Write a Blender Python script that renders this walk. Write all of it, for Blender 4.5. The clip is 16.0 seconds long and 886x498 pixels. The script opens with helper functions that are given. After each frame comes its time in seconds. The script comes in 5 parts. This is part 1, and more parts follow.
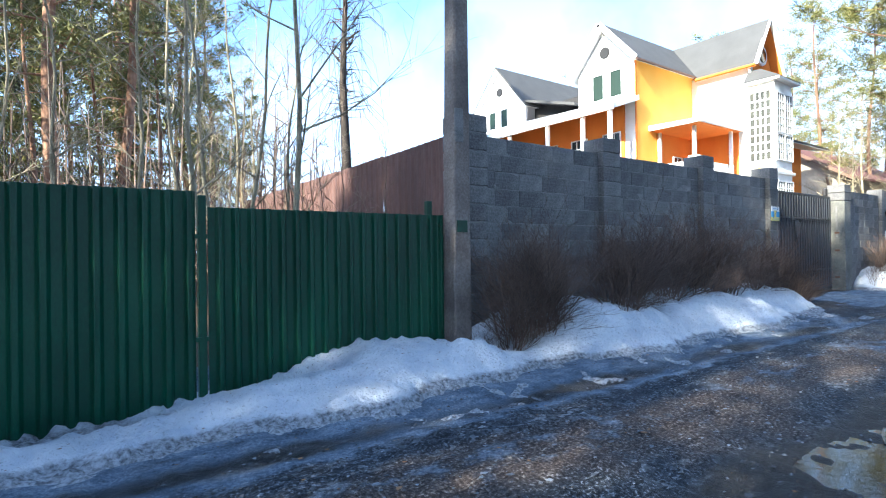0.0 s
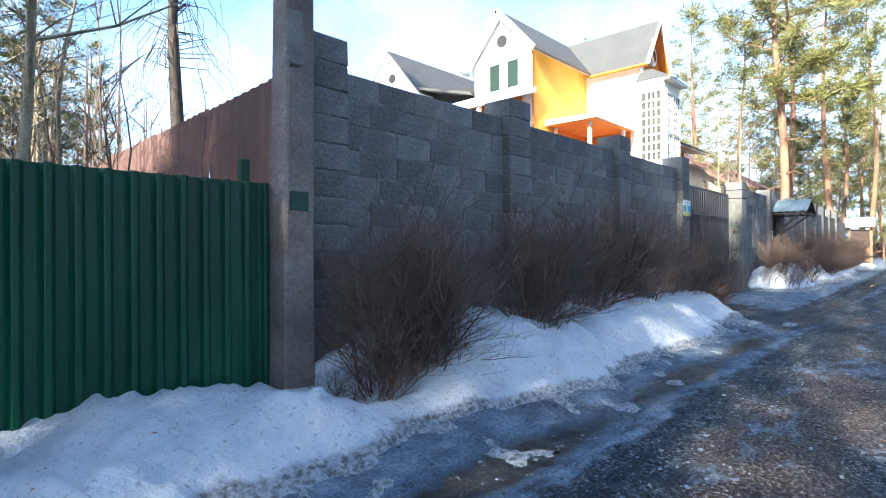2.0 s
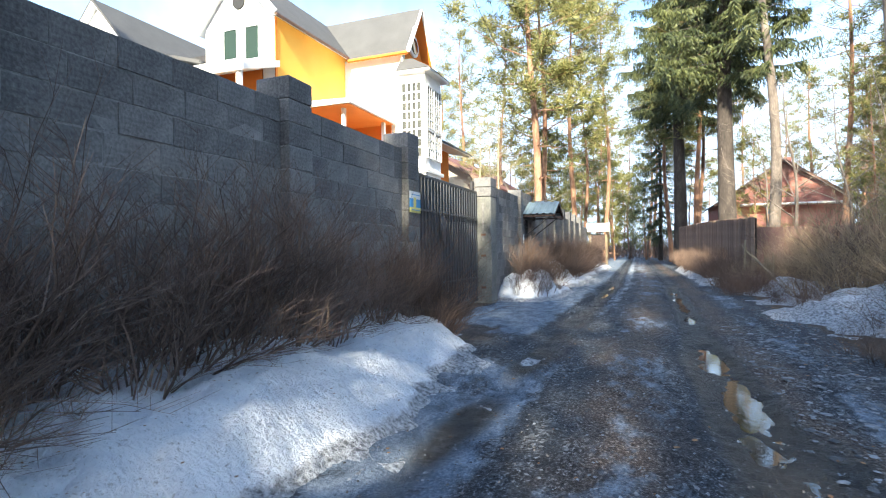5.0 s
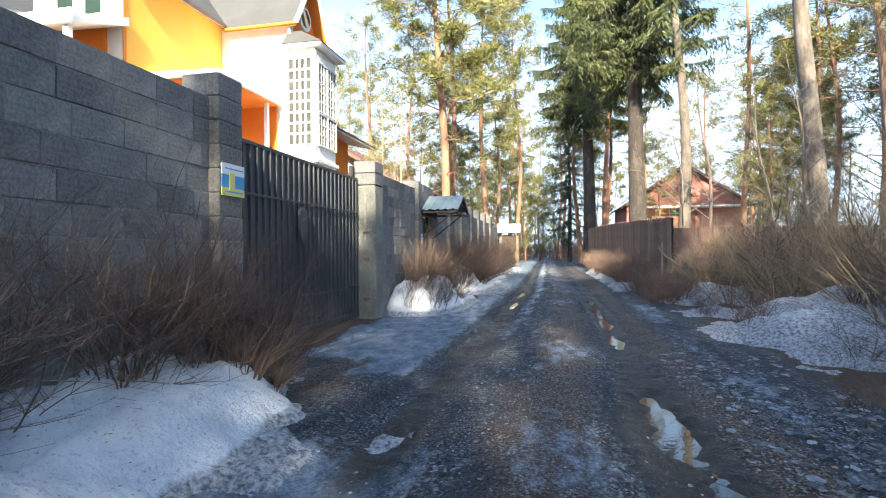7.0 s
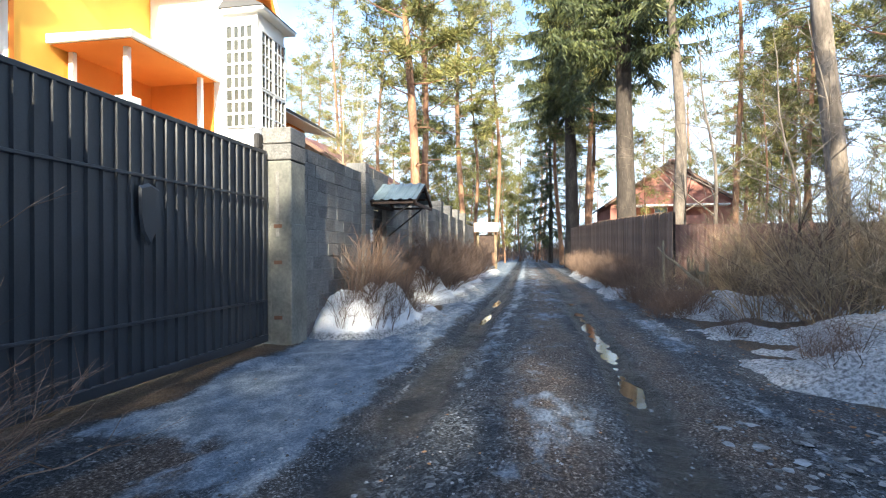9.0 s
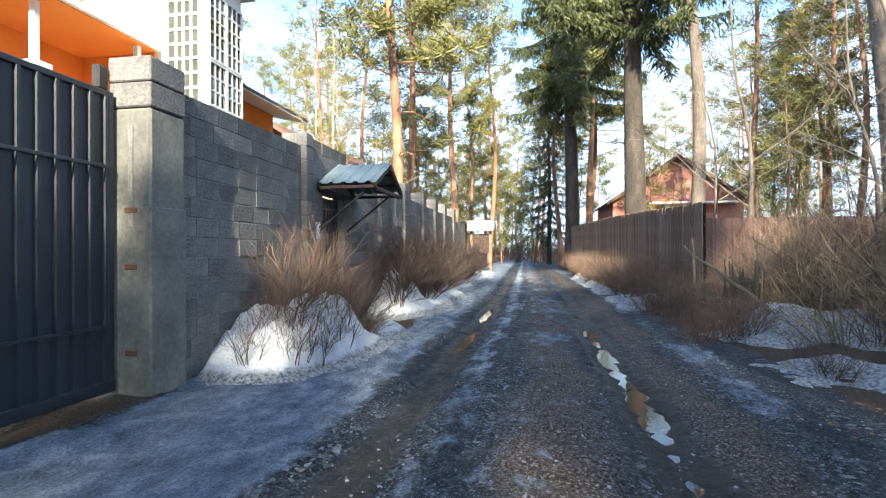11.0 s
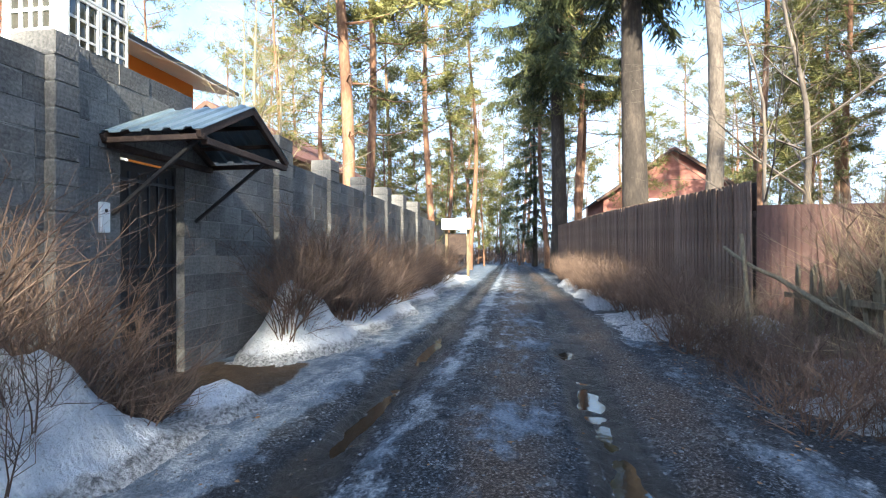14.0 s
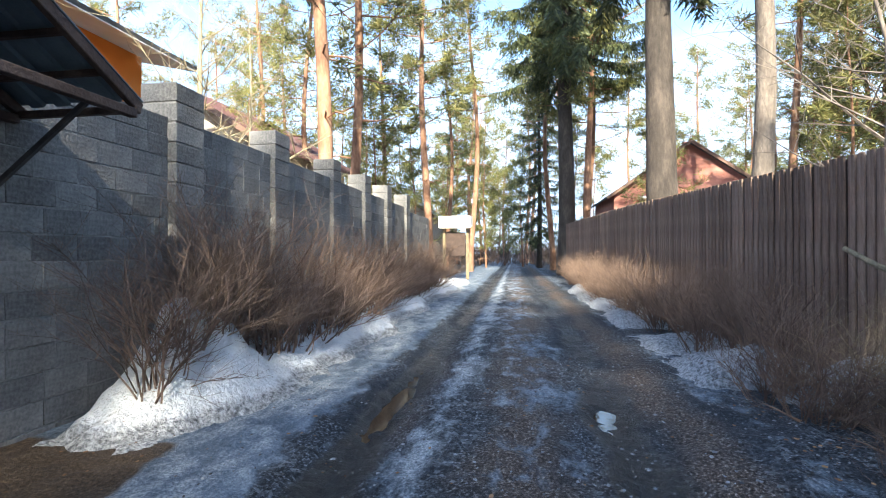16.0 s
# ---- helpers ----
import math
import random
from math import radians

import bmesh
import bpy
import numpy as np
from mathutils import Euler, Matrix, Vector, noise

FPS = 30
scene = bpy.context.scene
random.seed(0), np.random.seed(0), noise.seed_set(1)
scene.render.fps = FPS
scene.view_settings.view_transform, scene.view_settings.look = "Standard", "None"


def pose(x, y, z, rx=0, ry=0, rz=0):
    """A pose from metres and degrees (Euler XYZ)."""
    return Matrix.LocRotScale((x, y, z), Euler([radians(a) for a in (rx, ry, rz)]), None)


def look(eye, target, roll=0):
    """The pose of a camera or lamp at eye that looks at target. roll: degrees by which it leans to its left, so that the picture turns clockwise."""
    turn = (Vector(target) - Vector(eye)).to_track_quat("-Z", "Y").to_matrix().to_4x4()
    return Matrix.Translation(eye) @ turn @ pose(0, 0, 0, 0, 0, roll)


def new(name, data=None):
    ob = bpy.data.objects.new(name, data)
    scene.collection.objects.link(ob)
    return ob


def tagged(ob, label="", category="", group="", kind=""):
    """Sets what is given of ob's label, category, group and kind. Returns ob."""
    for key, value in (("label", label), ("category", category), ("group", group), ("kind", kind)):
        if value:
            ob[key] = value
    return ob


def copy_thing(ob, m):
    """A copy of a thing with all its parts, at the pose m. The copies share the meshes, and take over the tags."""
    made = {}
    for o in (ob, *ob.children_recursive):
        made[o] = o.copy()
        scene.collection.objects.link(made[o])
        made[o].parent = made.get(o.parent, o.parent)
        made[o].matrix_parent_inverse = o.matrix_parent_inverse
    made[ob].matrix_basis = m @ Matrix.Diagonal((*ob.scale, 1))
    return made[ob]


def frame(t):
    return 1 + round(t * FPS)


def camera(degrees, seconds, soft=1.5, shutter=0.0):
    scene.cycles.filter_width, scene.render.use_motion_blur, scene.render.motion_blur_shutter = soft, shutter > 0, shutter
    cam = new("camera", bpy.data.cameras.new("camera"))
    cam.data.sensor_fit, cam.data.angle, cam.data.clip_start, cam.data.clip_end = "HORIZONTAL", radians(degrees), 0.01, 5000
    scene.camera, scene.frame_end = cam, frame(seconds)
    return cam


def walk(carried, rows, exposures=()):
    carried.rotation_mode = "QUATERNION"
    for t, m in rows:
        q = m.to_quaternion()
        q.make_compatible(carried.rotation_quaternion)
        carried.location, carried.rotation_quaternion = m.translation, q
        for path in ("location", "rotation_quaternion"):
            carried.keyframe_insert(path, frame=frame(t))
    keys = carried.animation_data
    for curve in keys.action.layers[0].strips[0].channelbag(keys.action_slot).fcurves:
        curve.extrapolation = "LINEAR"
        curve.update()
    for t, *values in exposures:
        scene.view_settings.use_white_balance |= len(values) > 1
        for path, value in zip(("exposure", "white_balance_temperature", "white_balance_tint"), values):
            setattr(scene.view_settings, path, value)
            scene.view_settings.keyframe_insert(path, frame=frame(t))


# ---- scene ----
cam = camera(78.3, 16.0, soft=1.1)
METRES, EYE, TILT, LEAN, TURN = 21.17, 1.25, 0.0, 0.0, -36.1
ROWS = [
    (0.0, 0.0, 0.0, 0.0, 0.0, 0.28, 0.73),
    (0.5, 0.0082, 0.0235, 0.0002, -3.67, 0.27, 0.62),
    (1.0, 0.0156, 0.0491, -0.0007, -5.88, 0.28, 0.6),
    (1.5, 0.0146, 0.0819, -0.0051, -6.31, 0.11, 0.33),
    (2.0, 0.0241, 0.1093, -0.0031, -10.94, 0.08, 0.25),
    (2.5, 0.0378, 0.1357, -0.0022, -14.66, 0.17, 0.43),
    (3.0, 0.0569, 0.1588, -0.0026, -19.19, 0.18, 0.5),
    (3.5, 0.0797, 0.1799, -0.0026, -22.12, 0.23, 0.63),
    (4.0, 0.106, 0.2, -0.0016, -25.5, 0.22, 0.63),
    (4.5, 0.1344, 0.2189, -0.0017, -28.68, 0.27, 0.74),
    (5.0, 0.1592, 0.2385, 0.0004, -32.69, 0.24, 0.63),
    (7.5, 0.2833, 0.3397, 0.0019, -41.99, 0.25, 0.48),
    (8.0, 0.3103, 0.36, 0.0025, -42.3, 0.24, 0.46),
    (8.5, 0.3379, 0.378, 0.0018, -43.4, 0.31, 0.53),
    (9.0, 0.3629, 0.3999, 0.0011, -43.56, 0.3, 0.43),
    (11.5, 0.4901, 0.4942, -0.0003, -43.79, 0.37, 0.36),
    (12.0, 0.5144, 0.5104, -0.0009, -43.32, 0.41, 0.39),
    (12.5, 0.5401, 0.527, 0.0001, -43.62, 0.42, 0.34),
    (13.0, 0.5685, 0.5417, 0.0005, -44.15, 0.41, 0.37),
    (13.5, 0.5946, 0.5582, 0.0011, -44.65, 0.43, 0.33),
    (14.0, 0.6202, 0.5759, 0.0014, -45.06, 0.46, 0.34),
    (14.5, 0.644, 0.5967, 0.0025, -45.06, 0.44, 0.23),
    (15.0, 0.6676, 0.6164, 0.0029, -45.05, 0.45, 0.21),
    (15.5, 0.6915, 0.6357, 0.0034, -44.81, 0.46, 0.21),
    (16.0, 0.7168, 0.6533, 0.0029, -44.77, 0.49, 0.26),
]
walk(cam, [(t, pose(0, 0, EYE, TILT, LEAN, TURN) @ pose(METRES * x, METRES * y, METRES * z, 90 + pitch, roll, yaw)) for t, x, y, z, yaw, pitch, roll in ROWS],
     exposures=[(0.0, 2.12, 5350, 4), (2.5, 2.12, 5550, 4), (4.5, 2.08, 5850, 4), (8.0, 2.08, 6050, 4), (12.0, 1.98, 5950, 4), (13.5, 2.0, 5850, 4), (16.0, 2.1, 5800, 4)])
# ---------------------------------------------------------------- light
SUN_TO = Vector((1.0, 0.12, -0.55)).normalized()
world = bpy.data.worlds.new("sky")
scene.world = world
world.use_nodes = True
wn = world.node_tree
sky = wn.nodes.new("ShaderNodeTexSky")
sky.sky_type = "NISHITA"
sky.sun_disc = False
sky.sun_elevation = math.asin(-SUN_TO.z)
sky.sun_rotation = math.atan2(-SUN_TO.x, -SUN_TO.y)
sky.air_density, sky.dust_density, sky.ozone_density = 1.0, 1.5, 2.6
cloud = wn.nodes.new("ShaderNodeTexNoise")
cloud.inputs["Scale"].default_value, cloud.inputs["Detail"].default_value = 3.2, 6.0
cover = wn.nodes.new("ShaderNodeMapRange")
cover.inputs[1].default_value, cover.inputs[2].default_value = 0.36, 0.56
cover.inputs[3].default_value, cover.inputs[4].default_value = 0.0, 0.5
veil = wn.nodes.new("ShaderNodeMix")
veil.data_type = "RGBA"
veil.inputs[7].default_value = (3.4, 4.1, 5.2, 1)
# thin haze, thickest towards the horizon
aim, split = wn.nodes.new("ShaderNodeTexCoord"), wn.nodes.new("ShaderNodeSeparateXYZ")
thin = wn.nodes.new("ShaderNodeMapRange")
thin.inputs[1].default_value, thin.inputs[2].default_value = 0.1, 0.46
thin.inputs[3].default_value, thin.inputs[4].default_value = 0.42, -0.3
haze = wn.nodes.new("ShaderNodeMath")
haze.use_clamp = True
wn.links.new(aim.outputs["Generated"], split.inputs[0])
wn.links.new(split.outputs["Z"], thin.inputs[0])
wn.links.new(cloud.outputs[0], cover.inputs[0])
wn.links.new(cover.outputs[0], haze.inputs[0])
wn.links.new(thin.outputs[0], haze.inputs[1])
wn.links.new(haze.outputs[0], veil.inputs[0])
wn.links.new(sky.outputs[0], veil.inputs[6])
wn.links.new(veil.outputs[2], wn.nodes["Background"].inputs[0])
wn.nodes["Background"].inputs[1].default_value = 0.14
sun = new("sun", bpy.data.lights.new("sun", "SUN"))
sun.data.energy, sun.data.angle, sun.data.color = 5.0, radians(0.6), (1.0, 0.84, 0.62)
sun.matrix_basis = look((-30, -3, 20), Vector((-30, -3, 20)) + SUN_TO)

rnd = random.Random(7)


# ---------------------------------------------------------------- materials
def material(name, colours, scale=6.0, rough=0.8, bump=0.3, bump_scale=40.0, metal=0.0, fine=0.35, stretch=(1, 1, 1), island=0.0, each=0.0, spec=0.4):
    """A surface of two or three colours mixed by a wide and a fine noise, with a fine relief."""
    m = bpy.data.materials.new(name)
    m.use_nodes = True
    nt = m.node_tree
    n, l = nt.nodes, nt.links
    b = n["Principled BSDF"]
    tc = n.new("ShaderNodeTexCoord")
    mp = n.new("ShaderNodeMapping")
    mp.inputs["Scale"].default_value = stretch
    l.new(tc.outputs["Object"], mp.inputs[0])
    wide = n.new("ShaderNodeTexNoise")
    wide.inputs["Scale"].default_value = scale
    wide.inputs["Detail"].default_value = 5
    l.new(mp.outputs[0], wide.inputs[0])
    small = n.new("ShaderNodeTexNoise")
    small.inputs["Scale"].default_value = bump_scale
    small.inputs["Detail"].default_value = 6
    l.new(mp.outputs[0], small.inputs[0])
    mixn = n.new("ShaderNodeMix")
    mixn.inputs[0].default_value = fine
    l.new(wide.outputs[0], mixn.inputs[2])
    l.new(small.outputs[0], mixn.inputs[3])
    last = mixn.outputs[0]
    if island or each:
        extra = n.new("ShaderNodeNewGeometry" if island else "ShaderNodeObjectInfo")
        m2 = n.new("ShaderNodeMath")
        m2.operation = "MULTIPLY_ADD"
        l.new(extra.outputs["Random Per Island" if island else "Random"], m2.inputs[0])
        m2.inputs[1].default_value = island or each
        m2.inputs[2].default_value = -(island or each) / 2
        m3 = n.new("ShaderNodeMath")
        l.new(last, m3.inputs[0])
        l.new(m2.outputs[0], m3.inputs[1])
        last = m3.outputs[0]
    ramp = n.new("ShaderNodeValToRGB")
    el = ramp.color_ramp.elements
    spots = [0.36, 0.64] if len(colours) == 2 else [0.34 + 0.32 * i / (len(colours) - 1) for i in range(len(colours))]
    while len(el) < len(colours):
        el.new(0.5)
    for e, p, c in zip(el, spots, colours):
        e.position, e.color = p, (*c, 1)
    l.new(last, ramp.inputs[0])
    l.new(ramp.outputs[0], b.inputs["Base Color"])
    b.inputs["Roughness"].default_value = rough
    b.inputs["Metallic"].default_value = metal
    b.inputs["Specular IOR Level"].default_value = spec
    bp = n.new("ShaderNodeBump")
    bp.inputs["Strength"].default_value = bump
    bp.inputs["Distance"].default_value = 0.02
    l.new(small.outputs[0], bp.inputs["Height"])
    l.new(bp.outputs[0], b.inputs["Normal"])
    return m


M_BLOCK = material("grey_block", [(0.075, 0.073, 0.072), (0.15, 0.146, 0.142), (0.24, 0.232, 0.22)], 2.2, 0.95, 0.55, 38, fine=0.45, each=0.14)
M_MORTAR = material("mortar", [(0.13, 0.128, 0.123), (0.27, 0.26, 0.25)], 5, 0.95, 0.6, 50)
M_PLASTER = material("render_coat", [(0.09, 0.092, 0.084), (0.15, 0.15, 0.134), (0.23, 0.225, 0.195)], 2.2, 0.85, 0.25, 24)
M_CONC = material("pole_concrete", [(0.1, 0.082, 0.072), (0.17, 0.142, 0.124), (0.27, 0.235, 0.205)], 2.2, 0.85, 0.7, 34)
M_GREEN = material("green_sheet", [(0.003, 0.03, 0.016), (0.005, 0.045, 0.024), (0.01, 0.07, 0.036)], 1.6, 0.38, 0.05, 60, stretch=(1, 1, 0.4), spec=0.3)
M_SLATE = material("slate_sheet", [(0.02, 0.024, 0.032), (0.032, 0.038, 0.049)], 1.5, 0.38, 0.05, 60, spec=0.5)
M_BLUEROOF = material("ribbed_roof", [(0.1, 0.14, 0.17), (0.16, 0.21, 0.245)], 3, 0.35, 0.08, 50, metal=0.15)
M_DARKSTEEL = material("dark_steel", [(0.02, 0.02, 0.022), (0.045, 0.04, 0.038)], 6, 0.6, 0.2, 50)
M_REDFENCE = material("red_sheet", [(0.08, 0.045, 0.038), (0.12, 0.064, 0.053), (0.17, 0.09, 0.076)], 1.2, 0.65, 0.2, 30, stretch=(1, 1, 0.3))
M_PLANK = material("dark_plank", [(0.11, 0.07, 0.05), (0.19, 0.125, 0.092), (0.29, 0.2, 0.15)], 4, 0.85, 0.4, 40, stretch=(5, 5, 0.5), each=0.2)
M_OLDWOOD = material("weathered_wood", [(0.11, 0.085, 0.055), (0.2, 0.16, 0.1), (0.28, 0.235, 0.15)], 5, 0.9, 0.6, 40, stretch=(4, 4, 0.6))
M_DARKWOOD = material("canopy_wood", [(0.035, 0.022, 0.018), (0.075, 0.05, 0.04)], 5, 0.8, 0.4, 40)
M_TWIG = material("brown_twig", [(0.05, 0.034, 0.027), (0.1, 0.068, 0.053), (0.17, 0.12, 0.09)], 3, 0.8, 0.2, 60, island=0.3)
M_TWIGR = material("russet_twig", [(0.075, 0.047, 0.035), (0.13, 0.085, 0.062), (0.21, 0.145, 0.105)], 3, 0.8, 0.2, 60, island=0.3)
M_TWIGY = material("straw_twig", [(0.12, 0.084, 0.05), (0.23, 0.167, 0.1), (0.37, 0.285, 0.18)], 3, 0.8, 0.2, 60, island=0.3)
M_BARKY = material("young_bark", [(0.15, 0.125, 0.08), (0.28, 0.235, 0.155), (0.4, 0.35, 0.23)], 5, 0.85, 0.5, 40)
M_PINEBARK = material("pine_bark", [(0.13, 0.07, 0.045), (0.26, 0.14, 0.085), (0.4, 0.24, 0.15)], 2.5, 0.9, 1.0, 14, stretch=(1, 1, 0.35))
M_GREYBARK = material("grey_bark", [(0.028, 0.023, 0.019), (0.052, 0.042, 0.035), (0.095, 0.076, 0.062)], 3, 0.9, 1.0, 16, stretch=(1, 1, 0.35))
M_PALEBARK = material("pale_grey_bark", [(0.075, 0.062, 0.052), (0.145, 0.12, 0.1), (0.24, 0.2, 0.165)], 3, 0.9, 1.0, 16, stretch=(1, 1, 0.35))
M_NEEDLE = material("pine_needle", [(0.1, 0.11, 0.032), (0.17, 0.17, 0.05), (0.26, 0.235, 0.08)], 0.9, 0.6, 0.0, 9, island=0.35)
M_SPRUCE = material("spruce_needle", [(0.024, 0.035, 0.013), (0.052, 0.066, 0.022), (0.11, 0.12, 0.038)], 0.9, 0.6, 0.0, 9, island=0.35)
M_WHITE = material("white_paint", [(0.76, 0.76, 0.74), (0.84, 0.84, 0.82)], 2, 0.6, 0.05, 50)
# one wall paint in two tones: yellow where sunlit, orange where shaded
M_LIT_YELLOW = material("yellow_render", [(0.8, 0.42, 0.06), (0.84, 0.46, 0.075)], 1.0, 0.8, 0.1, 80)
M_SHADED_ORANGE = material("orange_render", [(0.66, 0.2, 0.025), (0.74, 0.25, 0.035)], 1.0, 0.8, 0.1, 80)
M_ROOF = material("grey_shingle", [(0.07, 0.069, 0.068), (0.088, 0.087, 0.085)], 1.2, 0.85, 0.3, 30)
M_MAROON = material("maroon_roof", [(0.13, 0.06, 0.055), (0.2, 0.1, 0.09)], 3, 0.8, 0.4, 30)
M_BRICKRED = material("red_boards", [(0.3, 0.125, 0.1), (0.41, 0.19, 0.15)], 2, 0.85, 0.3, 30, each=0.15)
M_CREAM = material("cream_wall", [(0.42, 0.36, 0.28), (0.52, 0.45, 0.36)], 2, 0.85, 0.2, 30)
M_BROWN = material("brown_trim", [(0.12, 0.07, 0.05), (0.18, 0.11, 0.08)], 4, 0.7, 0.2, 40)
M_BLUEP = material("blue_paint", [(0.05, 0.22, 0.45), (0.07, 0.27, 0.52)], 3, 0.6, 0.05, 40)
M_YELP = material("yellow_plastic", [(0.8, 0.55, 0.01), (0.85, 0.6, 0.02)], 3, 0.4, 0.02, 40)
M_STONE = material("gravel_stone", [(0.05, 0.046, 0.043), (0.1, 0.092, 0.085), (0.2, 0.185, 0.17)], 9, 0.8, 0.4, 40, island=0.5)
M_ICE = material("ice_chip", [(0.12, 0.13, 0.145), (0.3, 0.32, 0.34)], 6, 0.35, 0.3, 30, island=0.3)
M_PLATE = material("dirty_ice_plate", [(0.04, 0.042, 0.046), (0.1, 0.106, 0.114), (0.25, 0.26, 0.275)], 6, 0.5, 0.6, 30, island=0.4)
M_LEAF = material("dry_leaf", [(0.2, 0.1, 0.045), (0.34, 0.2, 0.1)], 9, 0.8, 0.2, 40, island=0.4)
M_RUST = material("rusty_iron", [(0.08, 0.04, 0.026), (0.15, 0.075, 0.045)], 9, 0.8, 0.4, 40)


def plain(name, colour, rough=0.4, metal=0.0, glass=False):
    m = bpy.data.materials.new(name)
    m.use_nodes = True
    b = m.node_tree.nodes["Principled BSDF"]
    b.inputs["Base Color"].default_value = (*colour, 1)
    b.inputs["Roughness"].default_value, b.inputs["Metallic"].default_value = rough, metal
    if glass:
        b.inputs["Specular IOR Level"].default_value = 0.9
    return m


M_GLASS = plain("dark_window_glass", (0.03, 0.035, 0.04), 0.04, 0.0, True)
# sunward bay panes: light on the glass is put into a paler colour
M_SHEEN_GLASS = material("pale_curtained_glass", [(0.05, 0.053, 0.048), (0.1, 0.1, 0.085)], 1.5, 0.1, 0.0, 20)
M_SIGNW = plain("sign_white", (0.55, 0.58, 0.6), 0.5)
M_SIGNY = plain("sign_yellow", (0.5, 0.46, 0.14), 0.5)
M_GREENSH = plain("green_shutter", (0.006, 0.022, 0.013), 0.5)
M_BLACK = plain("black_rubber", (0.012, 0.012, 0.013), 0.6)


def water_material():
    m = bpy.data.materials.new("puddle_water")
    m.use_nodes = True
    n, l = m.node_tree.nodes, m.node_tree.links
    b = n["Principled BSDF"]
    b.inputs["Base Color"].default_value = (0.03, 0.021, 0.013, 1)
    b.inputs["Roughness"].default_value = 0.05
    b.inputs["IOR"].default_value = 1.33
    b.inputs["Specular IOR Level"].default_value = 0.5
    tc, no, bp = n.new("ShaderNodeTexCoord"), n.new("ShaderNodeTexNoise"), n.new("ShaderNodeBump")
    no.inputs["Scale"].default_value = 16
    bp.inputs["Strength"].default_value = 0.08
    bp.inputs["Distance"].default_value = 0.01
    l.new(tc.outputs["Object"], no.inputs[0])
    l.new(no.outputs[0], bp.inputs["Height"])
    l.new(bp.outputs[0], b.inputs["Normal"])
    return m


M_WATER = water_material()


def ground_material():
    """Gravel and mud, with ice and leaf litter where the sheet's own marks say so."""
    m = bpy.data.materials.new("thawing_ground")
    m.use_nodes = True
    n, l = m.node_tree.nodes, m.node_tree.links
    b = n["Principled BSDF"]
    tc = n.new("ShaderNodeTexCoord")

    mapped = n.new("ShaderNodeMapping")
    mapped.inputs["Scale"].default_value = (0.6, 1.0, 1.0)
    l.new(tc.outputs["Object"], mapped.inputs[0])

    def noise_at(scale, detail=6):
        t = n.new("ShaderNodeTexNoise")
        t.inputs["Scale"].default_value, t.inputs["Detail"].default_value = scale, detail
        t.inputs["Roughness"].default_value = 0.65
        l.new((mapped.outputs[0] if scale < 10 else tc.outputs["Object"]), t.inputs[0])
        return t.outputs[0]

    def ramp(value, *stops):
        r = n.new("ShaderNodeValToRGB")
        while len(r.color_ramp.elements) < len(stops):
            r.color_ramp.elements.new(0.5)
        for e, (p, c) in zip(r.color_ramp.elements, stops):
            e.position, e.color = p, (*c, 1)
        l.new(value, r.inputs[0])
        return r.outputs[0]

    def attr(name):
        a = n.new("ShaderNodeAttribute")
        a.attribute_name = name
        return a.outputs["Fac"]

    def mathn(op, a, c):
        t = n.new("ShaderNodeMath")
        t.operation, t.use_clamp = op, True
        for i, v in enumerate((a, c)):
            if isinstance(v, (int, float)):
                t.inputs[i].default_value = v
            else:
                l.new(v, t.inputs[i])
        return t.outputs[0]

    def mix(f, a, c):
        t = n.new("ShaderNodeMix")
        t.data_type = "RGBA"
        l.new(f, t.inputs[0])
        for i, v in ((6, a), (7, c)):
            l.new(v, t.inputs[i])
        return t.outputs[2]

    wide, mid, fine = noise_at(0.9), noise_at(5.0), noise_at(46.0, 8)
    gravel = ramp(fine, (0.38, (0.006, 0.007, 0.009)), (0.5, (0.026, 0.03, 0.037)), (0.57, (0.1, 0.112, 0.13)), (0.66, (0.38, 0.41, 0.45)))
    mud = ramp(fine, (0.36, (0.022, 0.016, 0.013)), (0.5, (0.08, 0.058, 0.046)), (0.59, (0.2, 0.16, 0.132)), (0.68, (0.46, 0.42, 0.37)))
    icy = n.new("ShaderNodeMix")
    icy.inputs[0].default_value = 0.5
    l.new(mid, icy.inputs[2])
    l.new(fine, icy.inputs[3])
    ice = ramp(icy.outputs[0], (0.36, (0.05, 0.068, 0.092)), (0.49, (0.13, 0.165, 0.215)), (0.64, (0.33, 0.375, 0.43)))
    litter = ramp(fine, (0.35, (0.026, 0.018, 0.012)), (0.5, (0.064, 0.044, 0.029)), (0.68, (0.15, 0.11, 0.073)))
    cell = n.new("ShaderNodeTexVoronoi")
    cell.inputs["Scale"].default_value = 31.0
    cell.inputs["Randomness"].default_value = 1.0
    warp = n.new("ShaderNodeMix")
    warp.data_type = "VECTOR"
    warp.inputs[0].default_value = 0.06
    colour_noise = n.new("ShaderNodeTexNoise")
    colour_noise.inputs["Scale"].default_value = 7.0
    l.new(tc.outputs["Object"], colour_noise.inputs[0])
    l.new(tc.outputs["Object"], warp.inputs[4])
    l.new(colour_noise.outputs["Color"], warp.inputs[5])
    l.new(warp.outputs[1], cell.inputs["Vector"])
    sep = n.new("ShaderNodeSeparateColor")
    l.new(cell.outputs["Color"], sep.inputs[0])
    flake = ramp(sep.outputs[0], (0.25, (0.009, 0.01, 0.013)), (0.55, (0.04, 0.044, 0.052)), (0.8, (0.13, 0.142, 0.16)), (0.95, (0.4, 0.43, 0.46)))
    gravel = mix(mathn("MULTIPLY", ramp(noise_at(1.7), (0.4, (0, 0, 0)), (0.6, (1, 1, 1))), 0.55), gravel, flake)
    along = n.new("ShaderNodeMapping")
